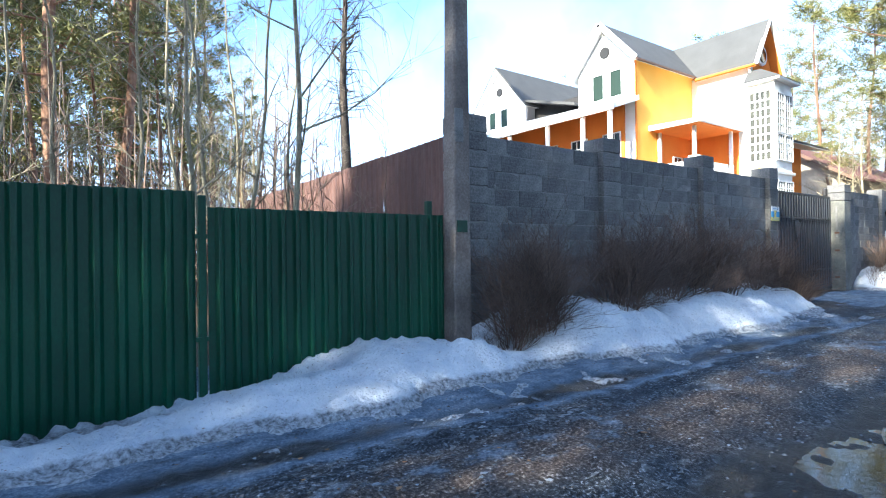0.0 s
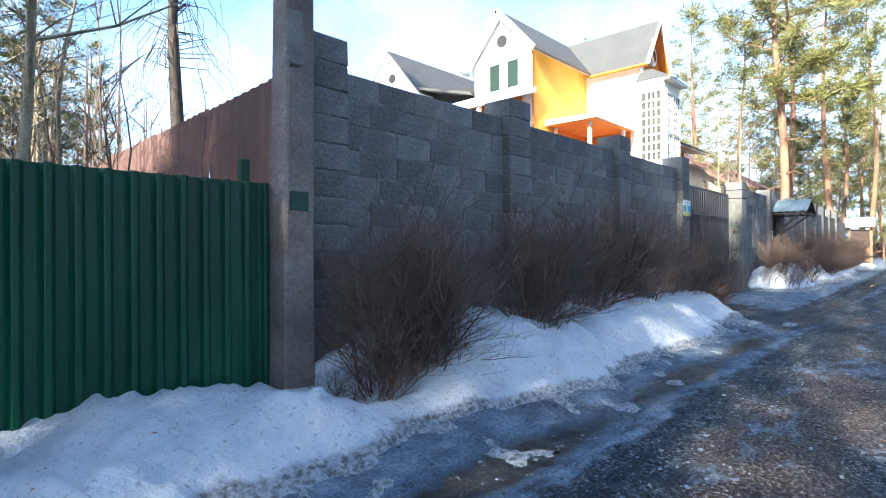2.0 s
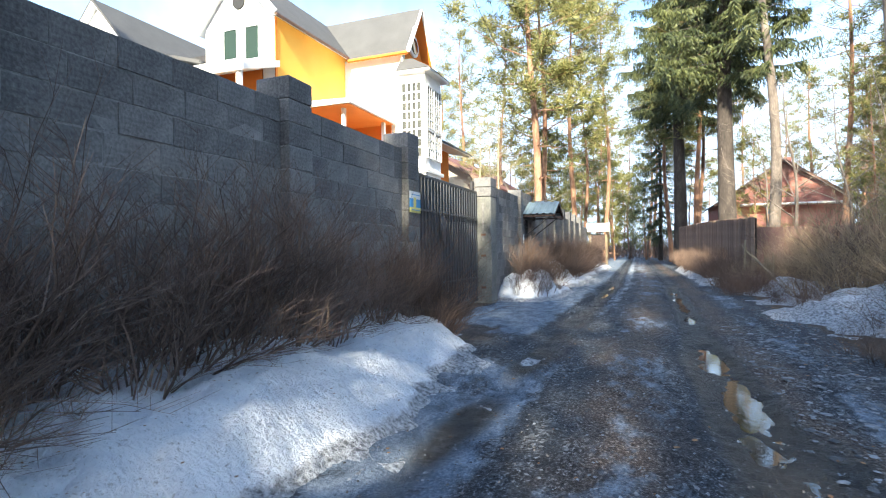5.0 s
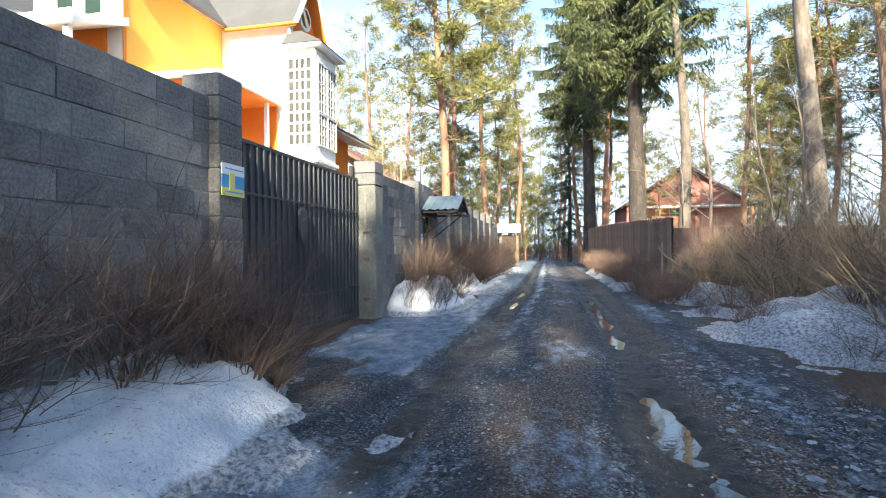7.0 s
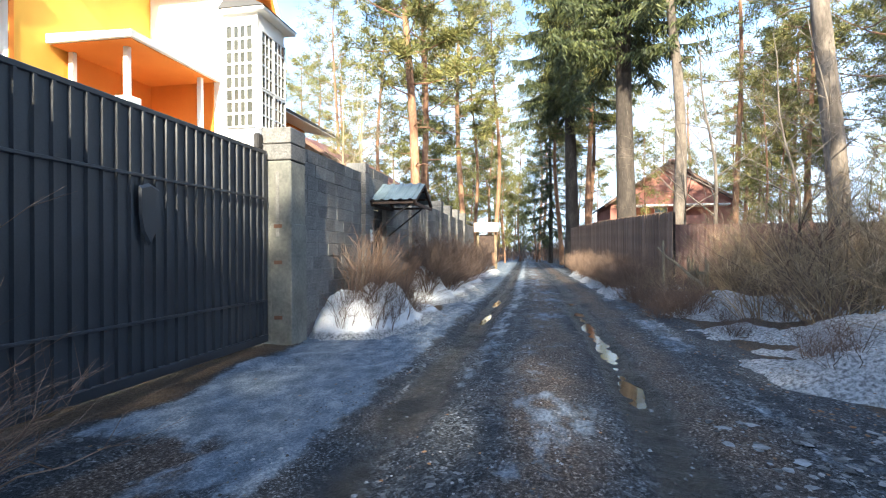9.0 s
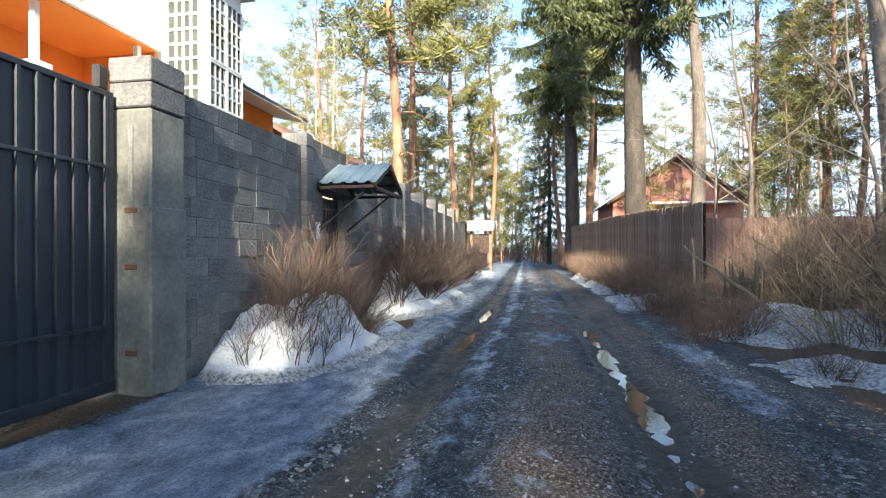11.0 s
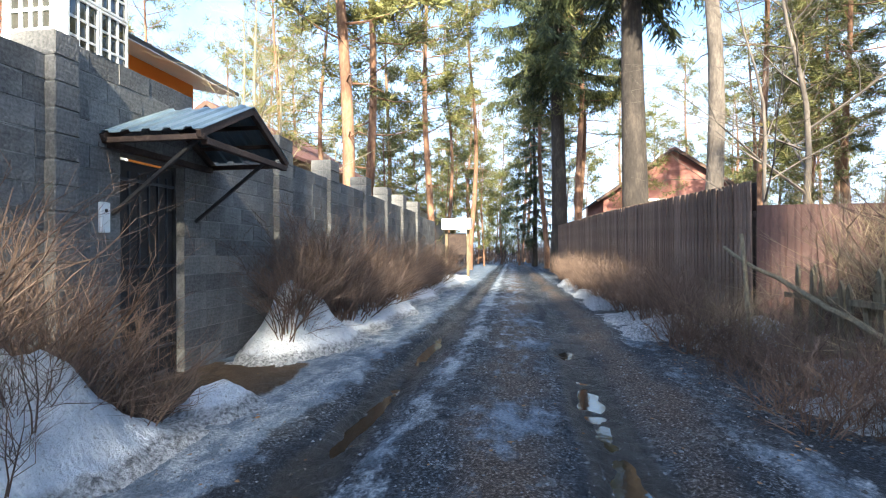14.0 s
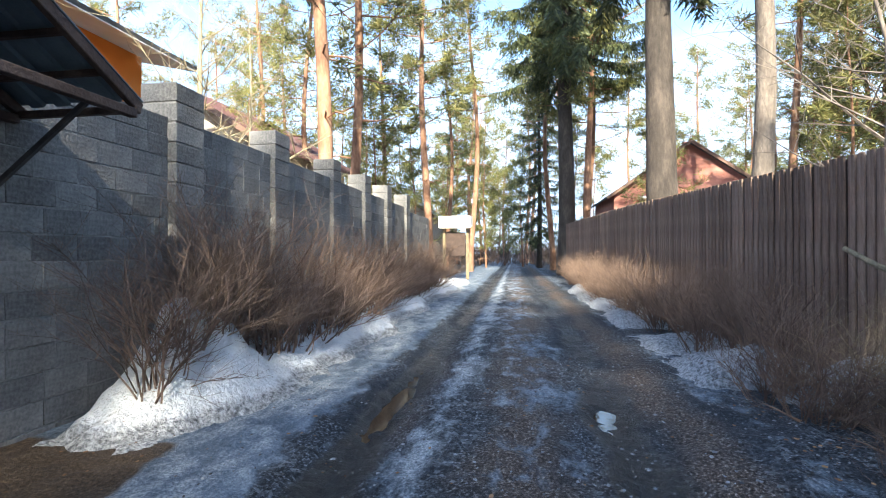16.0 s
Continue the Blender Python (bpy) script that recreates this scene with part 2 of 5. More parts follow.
    along.inputs["Scale"].default_value = (0.16, 1.0, 1.0)
    l.new(tc.outputs["Object"], along.inputs[0])
    streak = n.new("ShaderNodeTexNoise")
    streak.inputs["Scale"].default_value, streak.inputs["Detail"].default_value = 3.6, 7
    l.new(along.outputs[0], streak.inputs[0])
    slick = ramp(fine, (0.36, (0.009, 0.011, 0.015)), (0.56, (0.034, 0.04, 0.05)), (0.68, (0.14, 0.155, 0.175)))
    gravel = mix(mathn("MULTIPLY", mathn("SUBTRACT", streak.outputs[0], 0.46), 7.0), gravel, slick)
    col = mix(mathn("MULTIPLY", mathn("SUBTRACT", mathn("ADD", attr("mud"), mathn("MULTIPLY", wide, 1.1)), 0.66), 3.2), gravel, mud)
    rough_noise = mathn("MULTIPLY", mathn("SUBTRACT", mid, 0.35), 1.6)
    ice_f = mathn("MULTIPLY", mathn("SUBTRACT", mathn("ADD", attr("ice"), mathn("MULTIPLY", rough_noise, 0.75)), 0.62), 4.0)
    lit_f = mathn("MULTIPLY", mathn("SUBTRACT", mathn("ADD", attr("litter"), mathn("MULTIPLY", rough_noise, 0.6)), 0.6), 4.0)
    wet = mathn("MULTIPLY", mathn("SUBTRACT", mathn("ADD", attr("wet"), mathn("MULTIPLY", rough_noise, 0.5)), 0.55), 3.0)
    col = mix(ice_f, col, ice)
    pale_f = mathn("MULTIPLY", mathn("SUBTRACT", mathn("ADD", attr("pale"), mathn("MULTIPLY", rough_noise, 0.7)), 0.6), 3.0)
    col = mix(pale_f, col, ramp(fine, (0.34, (0.09, 0.105, 0.125)), (0.52, (0.36, 0.39, 0.42)), (0.64, (0.68, 0.7, 0.72))))
    col = mix(lit_f, col, litter)
    dark = ramp(fine, (0.3, (0.018, 0.018, 0.02)), (0.7, (0.06, 0.058, 0.055)))
    col = mix(wet, col, dark)
    l.new(col, b.inputs["Base Color"])
    r = n.new("ShaderNodeMapRange")
    l.new(wet, r.inputs[0])
    r.inputs[3].default_value, r.inputs[4].default_value = 0.6, 0.3
    b.inputs["Specular IOR Level"].default_value = 0.22
    l.new(r.outputs[0], b.inputs["Roughness"])
    bp = n.new("ShaderNodeBump")
    bp.inputs["Strength"].default_value, bp.inputs["Distance"].default_value = 1.0, 0.06
    l.new(mathn("ADD", mathn("MULTIPLY", fine, 0.6), mathn("ADD", mathn("MULTIPLY", mid, 0.4), mathn("MULTIPLY", sep.outputs[1], 0.07))), bp.inputs["Height"])
    l.new(bp.outputs[0], b.inputs["Normal"])
    return m


M_GROUND = ground_material()


def snow_material():
    """Old coarse snow, with grit where the thin rim has melted."""
    m = bpy.data.materials.new("old_snow")
    m.use_nodes = True
    n, l = m.node_tree.nodes, m.node_tree.links
    b = n["Principled BSDF"]
    tc, at = n.new("ShaderNodeTexCoord"), n.new("ShaderNodeAttribute")
    at.attribute_name = "grit"
    outs = []
    for s, d in ((2.4, 5), (26.0, 8), (9.0, 6)):
        t = n.new("ShaderNodeTexNoise")
        t.inputs["Scale"].default_value, t.inputs["Detail"].default_value = s, d
        t.inputs["Roughness"].default_value = 0.62
        l.new(tc.outputs["Object"], t.inputs[0])
        outs.append(t.outputs[0])
    base, grit = n.new("ShaderNodeValToRGB"), n.new("ShaderNodeValToRGB")
    for r, src, stops in ((base, outs[0], ((0.34, (0.68, 0.73, 0.8)), (0.56, (0.88, 0.9, 0.93)))), (grit, outs[1], ((0.36, (0.13, 0.135, 0.145)), (0.6, (0.56, 0.58, 0.61))))):
        for e, (p, c) in zip(r.color_ramp.elements, stops):
            e.position, e.color = p, (*c, 1)
        l.new(src, r.inputs[0])
    f1, f2, f3 = n.new("ShaderNodeMath"), n.new("ShaderNodeMath"), n.new("ShaderNodeMath")
    f1.operation, f2.operation, f3.operation = "MULTIPLY_ADD", "SUBTRACT", "MULTIPLY"
    l.new(outs[2], f1.inputs[0])
    f1.inputs[1].default_value = 1.1
    l.new(at.outputs["Fac"], f1.inputs[2])
    l.new(f1.outputs[0], f2.inputs[0])
    f2.inputs[1].default_value = 0.86
    l.new(f2.outputs[0], f3.inputs[0])
    f3.inputs[1].default_value, f3.use_clamp = 2.4, True
    mx = n.new("ShaderNodeMix")
    mx.data_type = "RGBA"
    l.new(f3.outputs[0], mx.inputs[0])
    l.new(base.outputs[0], mx.inputs[6])
    l.new(grit.outputs[0], mx.inputs[7])
    # needles, bark crumbs and soot let in as the snow thaws
    crumb, sieve, speck = n.new("ShaderNodeTexNoise"), n.new("ShaderNodeMapRange"), n.new("ShaderNodeMix")
    crumb.inputs["Scale"].default_value, crumb.inputs["Detail"].default_value = 34.0, 3
    crumb.inputs["Roughness"].default_value = 0.7
    l.new(tc.outputs["Object"], crumb.inputs[0])
    l.new(crumb.outputs[0], sieve.inputs[0])
    sieve.inputs[1].default_value, sieve.inputs[2].default_value = 0.58, 0.72
    sieve.inputs[3].default_value, sieve.inputs[4].default_value = 0.0, 0.6
    speck.data_type = "RGBA"
    speck.inputs[7].default_value = (0.16, 0.14, 0.12, 1)
    l.new(sieve.outputs[0], speck.inputs[0])
    l.new(mx.outputs[2], speck.inputs[6])
    l.new(speck.outputs[2], b.inputs["Base Color"])
    b.inputs["Roughness"].default_value = 0.7
    bp = n.new("ShaderNodeBump")
    bp.inputs["Strength"].default_value, bp.inputs["Distance"].default_value = 1.0, 0.1
    ad = n.new("ShaderNodeMath")
    l.new(outs[1], ad.inputs[0])
    l.new(outs[2], ad.inputs[1])
    l.new(ad.outputs[0], bp.inputs["Height"])
    l.new(bp.outputs[0], b.inputs["Normal"])
    return m


M_SNOW = snow_material()


# ---------------------------------------------------------------- mesh helpers
def part(name, bm, mat, parent=None, label=""):
    me = bpy.data.meshes.new(name)
    bm.to_mesh(me)
    bm.free()
    me.materials.append(mat)
    ob = new(name, me)
    if parent is not None:
        ob.parent = parent
    if label:
        ob["label"] = label
    return ob


def raw(name, verts, faces, mat, parent=None, label="", smooth=False):
    me = bpy.data.meshes.new(name)
    me.from_pydata(verts, [], faces)
    me.materials.append(mat)
    if smooth:
        me.polygons.foreach_set("use_smooth", [True] * len(me.polygons))
    ob = new(name, me)
    if parent is not None:
        ob.parent = parent
    if label:
        ob["label"] = label
    return ob


def empty(name, x=0, y=0, z=0, rz=0, **tags):
    ob = new(name)
    ob.matrix_basis = pose(x, y, z, 0, 0, rz)
    return tagged(ob, **tags)


def box(bm, x0, x1, y0, y1, z0, z1, bevel=0.0, m=None):
    made = bmesh.ops.create_cube(bm, size=1)["verts"]
    for v in made:
        v.co = Vector(((x0 + x1) / 2 + v.co.x * (x1 - x0), (y0 + y1) / 2 + v.co.y * (y1 - y0), (z0 + z1) / 2 + v.co.z * (z1 - z0)))
    if bevel:
        edges = list({e for v in made for e in v.link_edges})
        made = bmesh.ops.bevel(bm, geom=edges, offset=bevel, segments=1, affect="EDGES", profile=0.5)["verts"]
    if m is not None:
        bmesh.ops.transform(bm, matrix=m, verts=made)
    return bm


def boxed(*a, **k):
    return box(bmesh.new(), *a, **k)


def beam(bm, a, b, w, h, bevel=0.0):
    """A bar from a to b, w wide and h high."""
    a, b = Vector(a), Vector(b)
    d = b - a
    m = Matrix.Translation((a + b) / 2) @ d.to_track_quat("Z", "Y").to_matrix().to_4x4()
    return box(bm, -w / 2, w / 2, -h / 2, h / 2, -d.length / 2, d.length / 2, bevel, m)


def prism(bm, ring_a, ring_b):
    """A closed body between two rings of as many corners."""
    a = [bm.verts.new(p) for p in ring_a]
    b = [bm.verts.new(p) for p in ring_b]
    n = len(a)
    bm.faces.new(a[::-1]), bm.faces.new(b)
    for i in range(n):
        bm.faces.new((a[i], a[(i + 1) % n], b[(i + 1) % n], b[i]))
    bmesh.ops.recalc_face_normals(bm, faces=bm.faces[:])
    return bm


def tube(V, F, pts, radii, sides=4):
    """Adds a tapered tube along pts to the lists V and F."""
    base = len(V)
    n = len(pts)
    for i in range(n):
        p = pts[i]
        d = (pts[min(i + 1, n - 1)] - pts[max(i - 1, 0)])
        d.normalize()
        s = d.cross(Vector((0.31, 0.87, 0.11)) if abs(d.z) > 0.9 else Vector((0, 0, 1)))
        s.normalize()
        u = d.cross(s)
        for k in range(sides):
            a = 2 * math.pi * k / sides
            q = p + (s * math.cos(a) + u * math.sin(a)) * radii[i]
            V.append((q.x, q.y, q.z))
    for i in range(n - 1):
        for k in range(sides):
            a, b = base + i * sides + k, base + i * sides + (k + 1) % sides
            F.append((a, b, b + sides, a + sides))


def wob(x, y, s, z=0.0):
    return noise.noise(Vector((x * s, y * s, z)))


def step(a, b, v):
    t = min(1, max(0, (v - a) / (b - a)))
    return t * t * (3 - 2 * t)


# ---------------------------------------------------------------- ground
def drift(x):
    """The lane bends gently to its left side."""
    return 0.0 if x < 26 else 0.028 * (x - 26)


def bank_height(x, y):
    """Height of the snow above the ground beside the wall; below nought there is none."""
    y -= drift(x)
    h = -0.2
    if x < 13.6:
        edge = 3.75 + 0.25 * wob(x, 0, 0.7) + 0.35 * step(9, 13, x) - 0.1 * step(3, 0, x)
        top = 0.2 + 0.1 * step(2.0, 3.4, x) + 0.14 * step(3.9, 5.5, x) - 0.05 * step(9, 12, x) + 0.16 * wob(x, 3.0, 0.8)
        h = step(edge, edge + 0.75, y) * top + 0.09 * step(edge + 0.5, 5.4, y) + 0.07 * wob(x, y, 1.9) + 0.055 * wob(x, y, 4.2) + 0.035 * wob(x, y, 9.0) - 0.03
        h -= 0.28 * math.exp(-(((x - 4.3) / 0.45) ** 2 + ((y - 4.6) / 0.6) ** 2))
        h -= step(4.4, 5.2, y) * (0.2 * step(3.0, 1.6, x) + 0.2 * math.exp(-((x - 3.9) / 0.7) ** 2))
        h = h - 0.5 * step(12.1, 13.4, x)
    elif x > 18.6:
        pile = (0.58 + 0.22 * wob(x, y, 1.7, 3.3) + 0.16 * wob(x, y, 4.0) + 0.12 * wob(x, y, 7.5)) * math.exp(-(((x - 19.95) / 1.1) ** 2 + ((y - 5.3) / 0.72) ** 2) ** 2.5) + 0.3 * math.exp(-(((x - 20.7) / 0.6) ** 2 + ((y - 4.75) / 0.35) ** 2))
        hump = (0.52 + 0.26 * wob(x, y, 2.3, 5.0) + 0.16 * wob(x, y, 5.0)) * math.exp(-(((x - 24.7) / 0.85) ** 2 + ((y - 5.25) / 0.5) ** 2) ** 1.6)
        hump += 0.26 * math.exp(-(((x - 21.9) / 0.4) ** 2 + ((y - 4.65) / 0.25) ** 2))
        edge = 4.58 + 0.3 * wob(x, 7, 0.6) - 0.12 * step(30, 45, x)
        band = step(24.2, 25.2, x) * (step(edge - 0.25, edge + 0.3, y) * (0.27 + 0.12 * wob(x, 1, 0.9)))
        h = pile + hump + band + 0.07 * wob(x, y, 2.2) + 0.04 * wob(x, y, 6) - 0.06
    return h


def right_height(x, y):
    y -= drift(x)
    if y > 0.75:
        return -0.2
    a = wob(x, y, 0.55, 4.0) + 0.5 * wob(x, y, 1.4, 9.0)
    body = step(0.45, -0.4, y) * (0.13 - 0.06 * step(17.5, 20, x) + 0.36 * a) - 0.075
    if 12 < x < 23:
        body += 0.14 * step(-0.1, -0.9, y) * step(14, 17, x)
    if x < 17:
        body -= 0.12 * step(16.5, 14.5, x)
    if x > 26:
        body = step(0.7, 0.35, y) * step(-0.9, -0.2, y) * (0.12 + 0.3 * a) - 0.04
    return body + 0.04 * wob(x, y, 4.0) + 0.035 * wob(x, y, 8.5)


PUDDLES = [(4.0, 1.0, 0.75, 0.26), (5.3, 1.0, 0.7, 0.2), (8.4, 1.15, 0.9, 0.24), (10.6, 1.38, 1.0, 0.15), (12.8, 1.5, 0.8, 0.16), (16.6, 1.5, 0.5, 0.1), (18.6, 1.5, 0.9, 0.1), (20.6, 1.56, 0.9, 0.1),
           (22.7, 1.6, 0.8, 0.1), (25.0, 1.65, 0.3, 0.1), (22.4, 3.45, 1.0, 0.08), (25.6, 3.5, 0.9, 0.08)]


def ground_height(x, y):
    yy = y - drift(x)
    z = 0.02 * wob(x, y, 0.35)
    if -0.5 < yy < 6.5:
        near = step(-0.4, 0.6, yy) * step(6.4, 5.4, yy)
        left = math.exp(-((yy - 3.45 - 0.12 * wob(x, 0, 0.25)) / 0.3) ** 2)
        right = math.exp(-((yy - 1.5 - 0.12 * wob(x, 5, 0.25)) / 0.3) ** 2)
        z += near * (-(0.05 + 0.035 * step(17, 20, x)) * left - 0.045 * right + 0.03 * math.exp(-((yy - 2.45) / 0.45) ** 2) + 0.02 * wob(x, y, 2.2) + 0.02 * wob(x, y, 5.0) + 0.02 * wob(x, y, 9.0))
        for px, py, a, b in PUDDLES:
            u = ((x - px) / a) ** 2 + ((yy - py) / b) ** 2
            if u < 6:
                z -= (0.05 + 0.03 * wob(x, y, 2.6, 8.0) + 0.03 * wob(x, y, 5.5, 3.0)) * math.exp(-u * u * 0.6)
        z -= 0.2 * step(3.2, 0.4, x) * step(3.6, 4.8, yy)
        z += 0.05 * step(4.6, 5.9, yy) * step(18.5, 17.5, x) * step(13, 14, x)
    elif yy <= -0.5:
        z += 0.1 * step(-0.4, -1.6, yy) + 0.12 * wob(x, y, 0.3) * step(-0.5, -2.0, yy)
    return z


def soaked(x, yy):
    """How near the ground is to standing water."""
    return max(1.2 * math.exp(-0.3 * (((x - px) / a) ** 2 + ((yy - py) / b) ** 2)) for px, py, a, b in PUDDLES)


def spaced(parts):
    out = []
    for a, b, d in parts:
        n = max(1, round((b - a) / d))
        out += [a + (b - a) * i / n for i in range(n)]
    out.append(parts[-1][1])
    return out


def build_ground():
    xs = spaced([(-900, -60, 120), (-60, -4, 4), (-4, 0, 0.25), (0, 30, 0.055), (30, 36, 0.1), (36, 62, 0.25), (62, 120, 4), (120, 1500, 140)])
    ys = spaced([(-900, -60, 120), (-60, -8, 4), (-8, -1, 0.35), (-1, 0.2, 0.1), (0.2, 4.6, 0.055), (4.6, 6.6, 0.1), (6.6, 12, 0.6), (12, 60, 4), (60, 900, 120)])
    V, ice, wet, lit, mud, pale = [], [], [], [], [], []
    for x in xs:
        for y in ys:
            V.append((x, y, ground_height(x, y)))
            yy = y - drift(x)
            w = wob(x, y, 0.8, 2.0)
            band = step(3.55, 4.1, yy) * step(6.6, 5.8, yy) * step(13.2, 14.6, x + 0.8 * w) if x > 12.5 else step(2.8, 3.3, yy) * 0.82 * step(12.5, 11, x)
            core = 0.45 * math.exp(-((yy - 3.05) / 0.22) ** 2) * step(14, 19, x) + 0.44 * math.exp(-((yy - 2.4 + 0.3 * w) / 0.55) ** 2)
            right = 0.52 * step(1.0, 0.6, yy) * step(0.0, 0.5, yy)
            far = step(17.5, 20, x)
            pale.append((far * (0.5 * step(3.75, 4.1, yy) * step(5.2, 4.7, yy) + (0.55 + 0.3 * wob(x, 0, 1.1)) * math.exp(-((yy - 2.98 - 0.12 * wob(x, 2, 0.5)) / (0.2 + 0.07 * wob(x, 9, 0.8))) ** 2) + 0.42 * step(21, 25, x) * math.exp(-((yy - 2.5) / 0.4) ** 2)) + 0.22 * (1 - far) * step(3.5, 3.9, yy) * step(13.0, 11.5, x) + 0.3 * step(0.75, 0.5, yy) * step(0.0, 0.3, yy) + 0.2 * w) if -0.5 < yy < 5.6 else 0.0)
            mud.append((0.5 * step(15.5, 14.0, x) * step(12.5, 13.5, x) * step(4.0, 4.6, yy) + 0.5 * math.exp(-((yy - 2.3 - 0.3 * w) / 0.38) ** 2) + 0.42 * math.exp(-((yy - 1.1 - 0.2 * w) / 0.3) ** 2) + 0.2 * math.exp(-((yy - 3.3) / 0.2) ** 2)) if -0.5 < yy < 5 else 0.0)
            i = 0.95 * band + core + right + 0.3 * w + 0.12 * step(26, 33, x) * step(0.9, 1.5, yy) * step(4.2, 3.6, yy)
            gate = step(13.3, 14, x) * step(18.8, 18.2, x) * step(5.35, 5.75, yy + 0.25 * w)
            ice.append(i * (1 - gate) if -0.6 < yy < 6.6 else 0.0)
            lit.append(max(gate * 0.9, 1.0 * step(0.1, -0.5, yy), step(6.2, 6.8, yy), 0.95 * step(21.3, 21.7, x) * step(24.1, 23.7, x) * step(4.4, 4.75, yy + 0.2 * w)))
            wet.append(max(math.exp(-((yy - 3.42) / 0.26) ** 2), 0.7 * math.exp(-((yy - 1.5) / 0.32) ** 2)) * (0.8 + 0.6 * w) + (soaked(x, yy) if 0 < yy < 4 else 0) if x > -2 else 0)
    ny = len(ys)
    F = [(i * ny + j, (i + 1) * ny + j, (i + 1) * ny + j + 1, i * ny + j + 1) for i in range(len(xs) - 1) for j in range(ny - 1)]
    ob = raw("ground", V, F, M_GROUND, smooth=True)
    for name, vals in (("ice", ice), ("wet", wet), ("litter", lit), ("mud", mud), ("pale", pale)):
        a = ob.data.attributes.new(name, "FLOAT", "POINT")
        a.data.foreach_set("value", vals)
    tagged(ob, "rutted wet gravel lane with ice, mud and leaf litter", "ground", kind="structure")


build_ground()


def height_sheet(name, x0, x1, y0, y1, d, fn, mat, label, dirt=0.17):
    """A sheet of snow over the ground; what lies under the ground is left away."""
    nx, ny = round((x1 - x0) / d), round((y1 - y0) / d)
    V, keep, grit = [], [], []
    for i in range(nx + 1):
        for j in range(ny + 1):
            x, y = x0 + (x1 - x0) * i / nx, y0 + (y1 - y0) * j / ny
            h = fn(x, y)
            V.append((x, y, ground_height(x, y) + max(h, -0.05)))
            keep.append(h > -0.045)
            grit.append(step(dirt, 0.02, h))
    F = []
    for i in range(nx):
        for j in range(ny):
            q = (i * (ny + 1) + j, (i + 1) * (ny + 1) + j, (i + 1) * (ny + 1) + j + 1, i * (ny + 1) + j + 1)
            if any(keep[k] for k in q):
                F.append(q)
    used = sorted({k for f in F for k in f})
    index = {k: n for n, k in enumerate(used)}
    ob = raw(name, [V[k] for k in used], [tuple(index[k] for k in f) for f in F], mat, smooth=True)
    ob.data.attributes.new("grit", "FLOAT", "POINT").data.foreach_set("value", [grit[k] for k in used])
    return tagged(ob, label, "snow", kind="stuff")


height_sheet("snow_bank", -3, 13.6, 3.3, 5.62, 0.05, bank_height, M_SNOW, "thick white thawing snow bank along the fence and wall", 0.11)
height_sheet("snow_bank", 18.6, 44, 4.1, 6.2, 0.06, bank_height, M_SNOW, "lumpy white snow heaps left along the wall")
height_sheet("snow_patch", 0, 40, -3.0, 1.3, 0.07, right_height, M_SNOW, "dirty melting snow patches among the shrubs", 0.85)


def build_puddles():
    for px, py, a, b in PUDDLES:
        bm = bmesh.new()
        ring = [bm.verts.new((a * 1.5 * math.cos(2 * math.pi * k / 28), b * 1.7 * math.sin(2 * math.pi * k / 28), 0)) for k in range(28)]
        bm.faces.new(ring)
        ob = part("puddle", bm, M_WATER)
        rim = [ground_height(px + a * 1.5 * math.cos(t * 0.2), py + drift(px) + b * 1.7 * math.sin(t * 0.2)) for t in range(32)]
        floor = sum(ground_height(px + a * q, py + drift(px)) for q in (-0.5, -0.25, 0, 0.25, 0.5)) / 5
        z = min(floor + 0.022, sum(rim) / len(rim) - 0.016)
        ob.matrix_basis = pose(px, py + drift(px), z)
        tagged(ob, "shallow meltwater puddle standing in a wheel rut", "puddle", group="puddles in the lane")


build_puddles()


# ---------------------------------------------------------------- block walls
def block_mesh(name, w, d, h, seed, bevel=0.004):
    r = random.Random(seed)
    bm = boxed(0, w, 0, d, 0, h, bevel)
    for v in bm.verts:
        if v.co.y < 0.03:
            v.co += Vector((r.uniform(-1, 1) * 0.004, r.uniform(-1, 1) * 0.006, r.uniform(-1, 1) * 0.004))
    me = bpy.data.meshes.new(name)
    bm.to_mesh(me)
    bm.free()
    me.materials.append(M_BLOCK)
    return me


def wall_run(name, x0, x1, y, top, course, length, label, seed, bottom=-0.1, depth=0.2):
    """A stretch of block wall whose front face lies at y, built course by course."""
    r = random.Random(seed)
    core = part(name, boxed(x0, x1, y + 0.007, y + depth - 0.01, bottom, top - 0.01), M_MORTAR)
    tagged(core, label, "wall", kind="structure")
    rows = math.ceil((top - bottom) / course)
    wide = {}
    for k in range(rows):
        z1 = top - k * course
        x = x0
        w = length * (r.choice((0.5, 0.75, 1.0)))
        while x < x1 - 0.02:
            e = min(x1, x + w)
            if x1 - e < 0.08:
                e = x1
            key = (round(e - x, 2), r.randrange(3) if abs(e - x - length) < 0.01 else 0)
            if key not in wide:
                wide[key] = block_mesh("block", e - x - 0.003, depth, course - 0.011, len(wide) + seed * 31)
            ob = new("block", wide[key])
            ob.parent = core
            ob.matrix_basis = pose(x + 0.0015, y + r.uniform(-0.003, 0.004), z1 - course + 0.005, 0, r.uniform(-0.25, 0.25), r.uniform(-0.2, 0.2))
            x, w = e, length
    return core


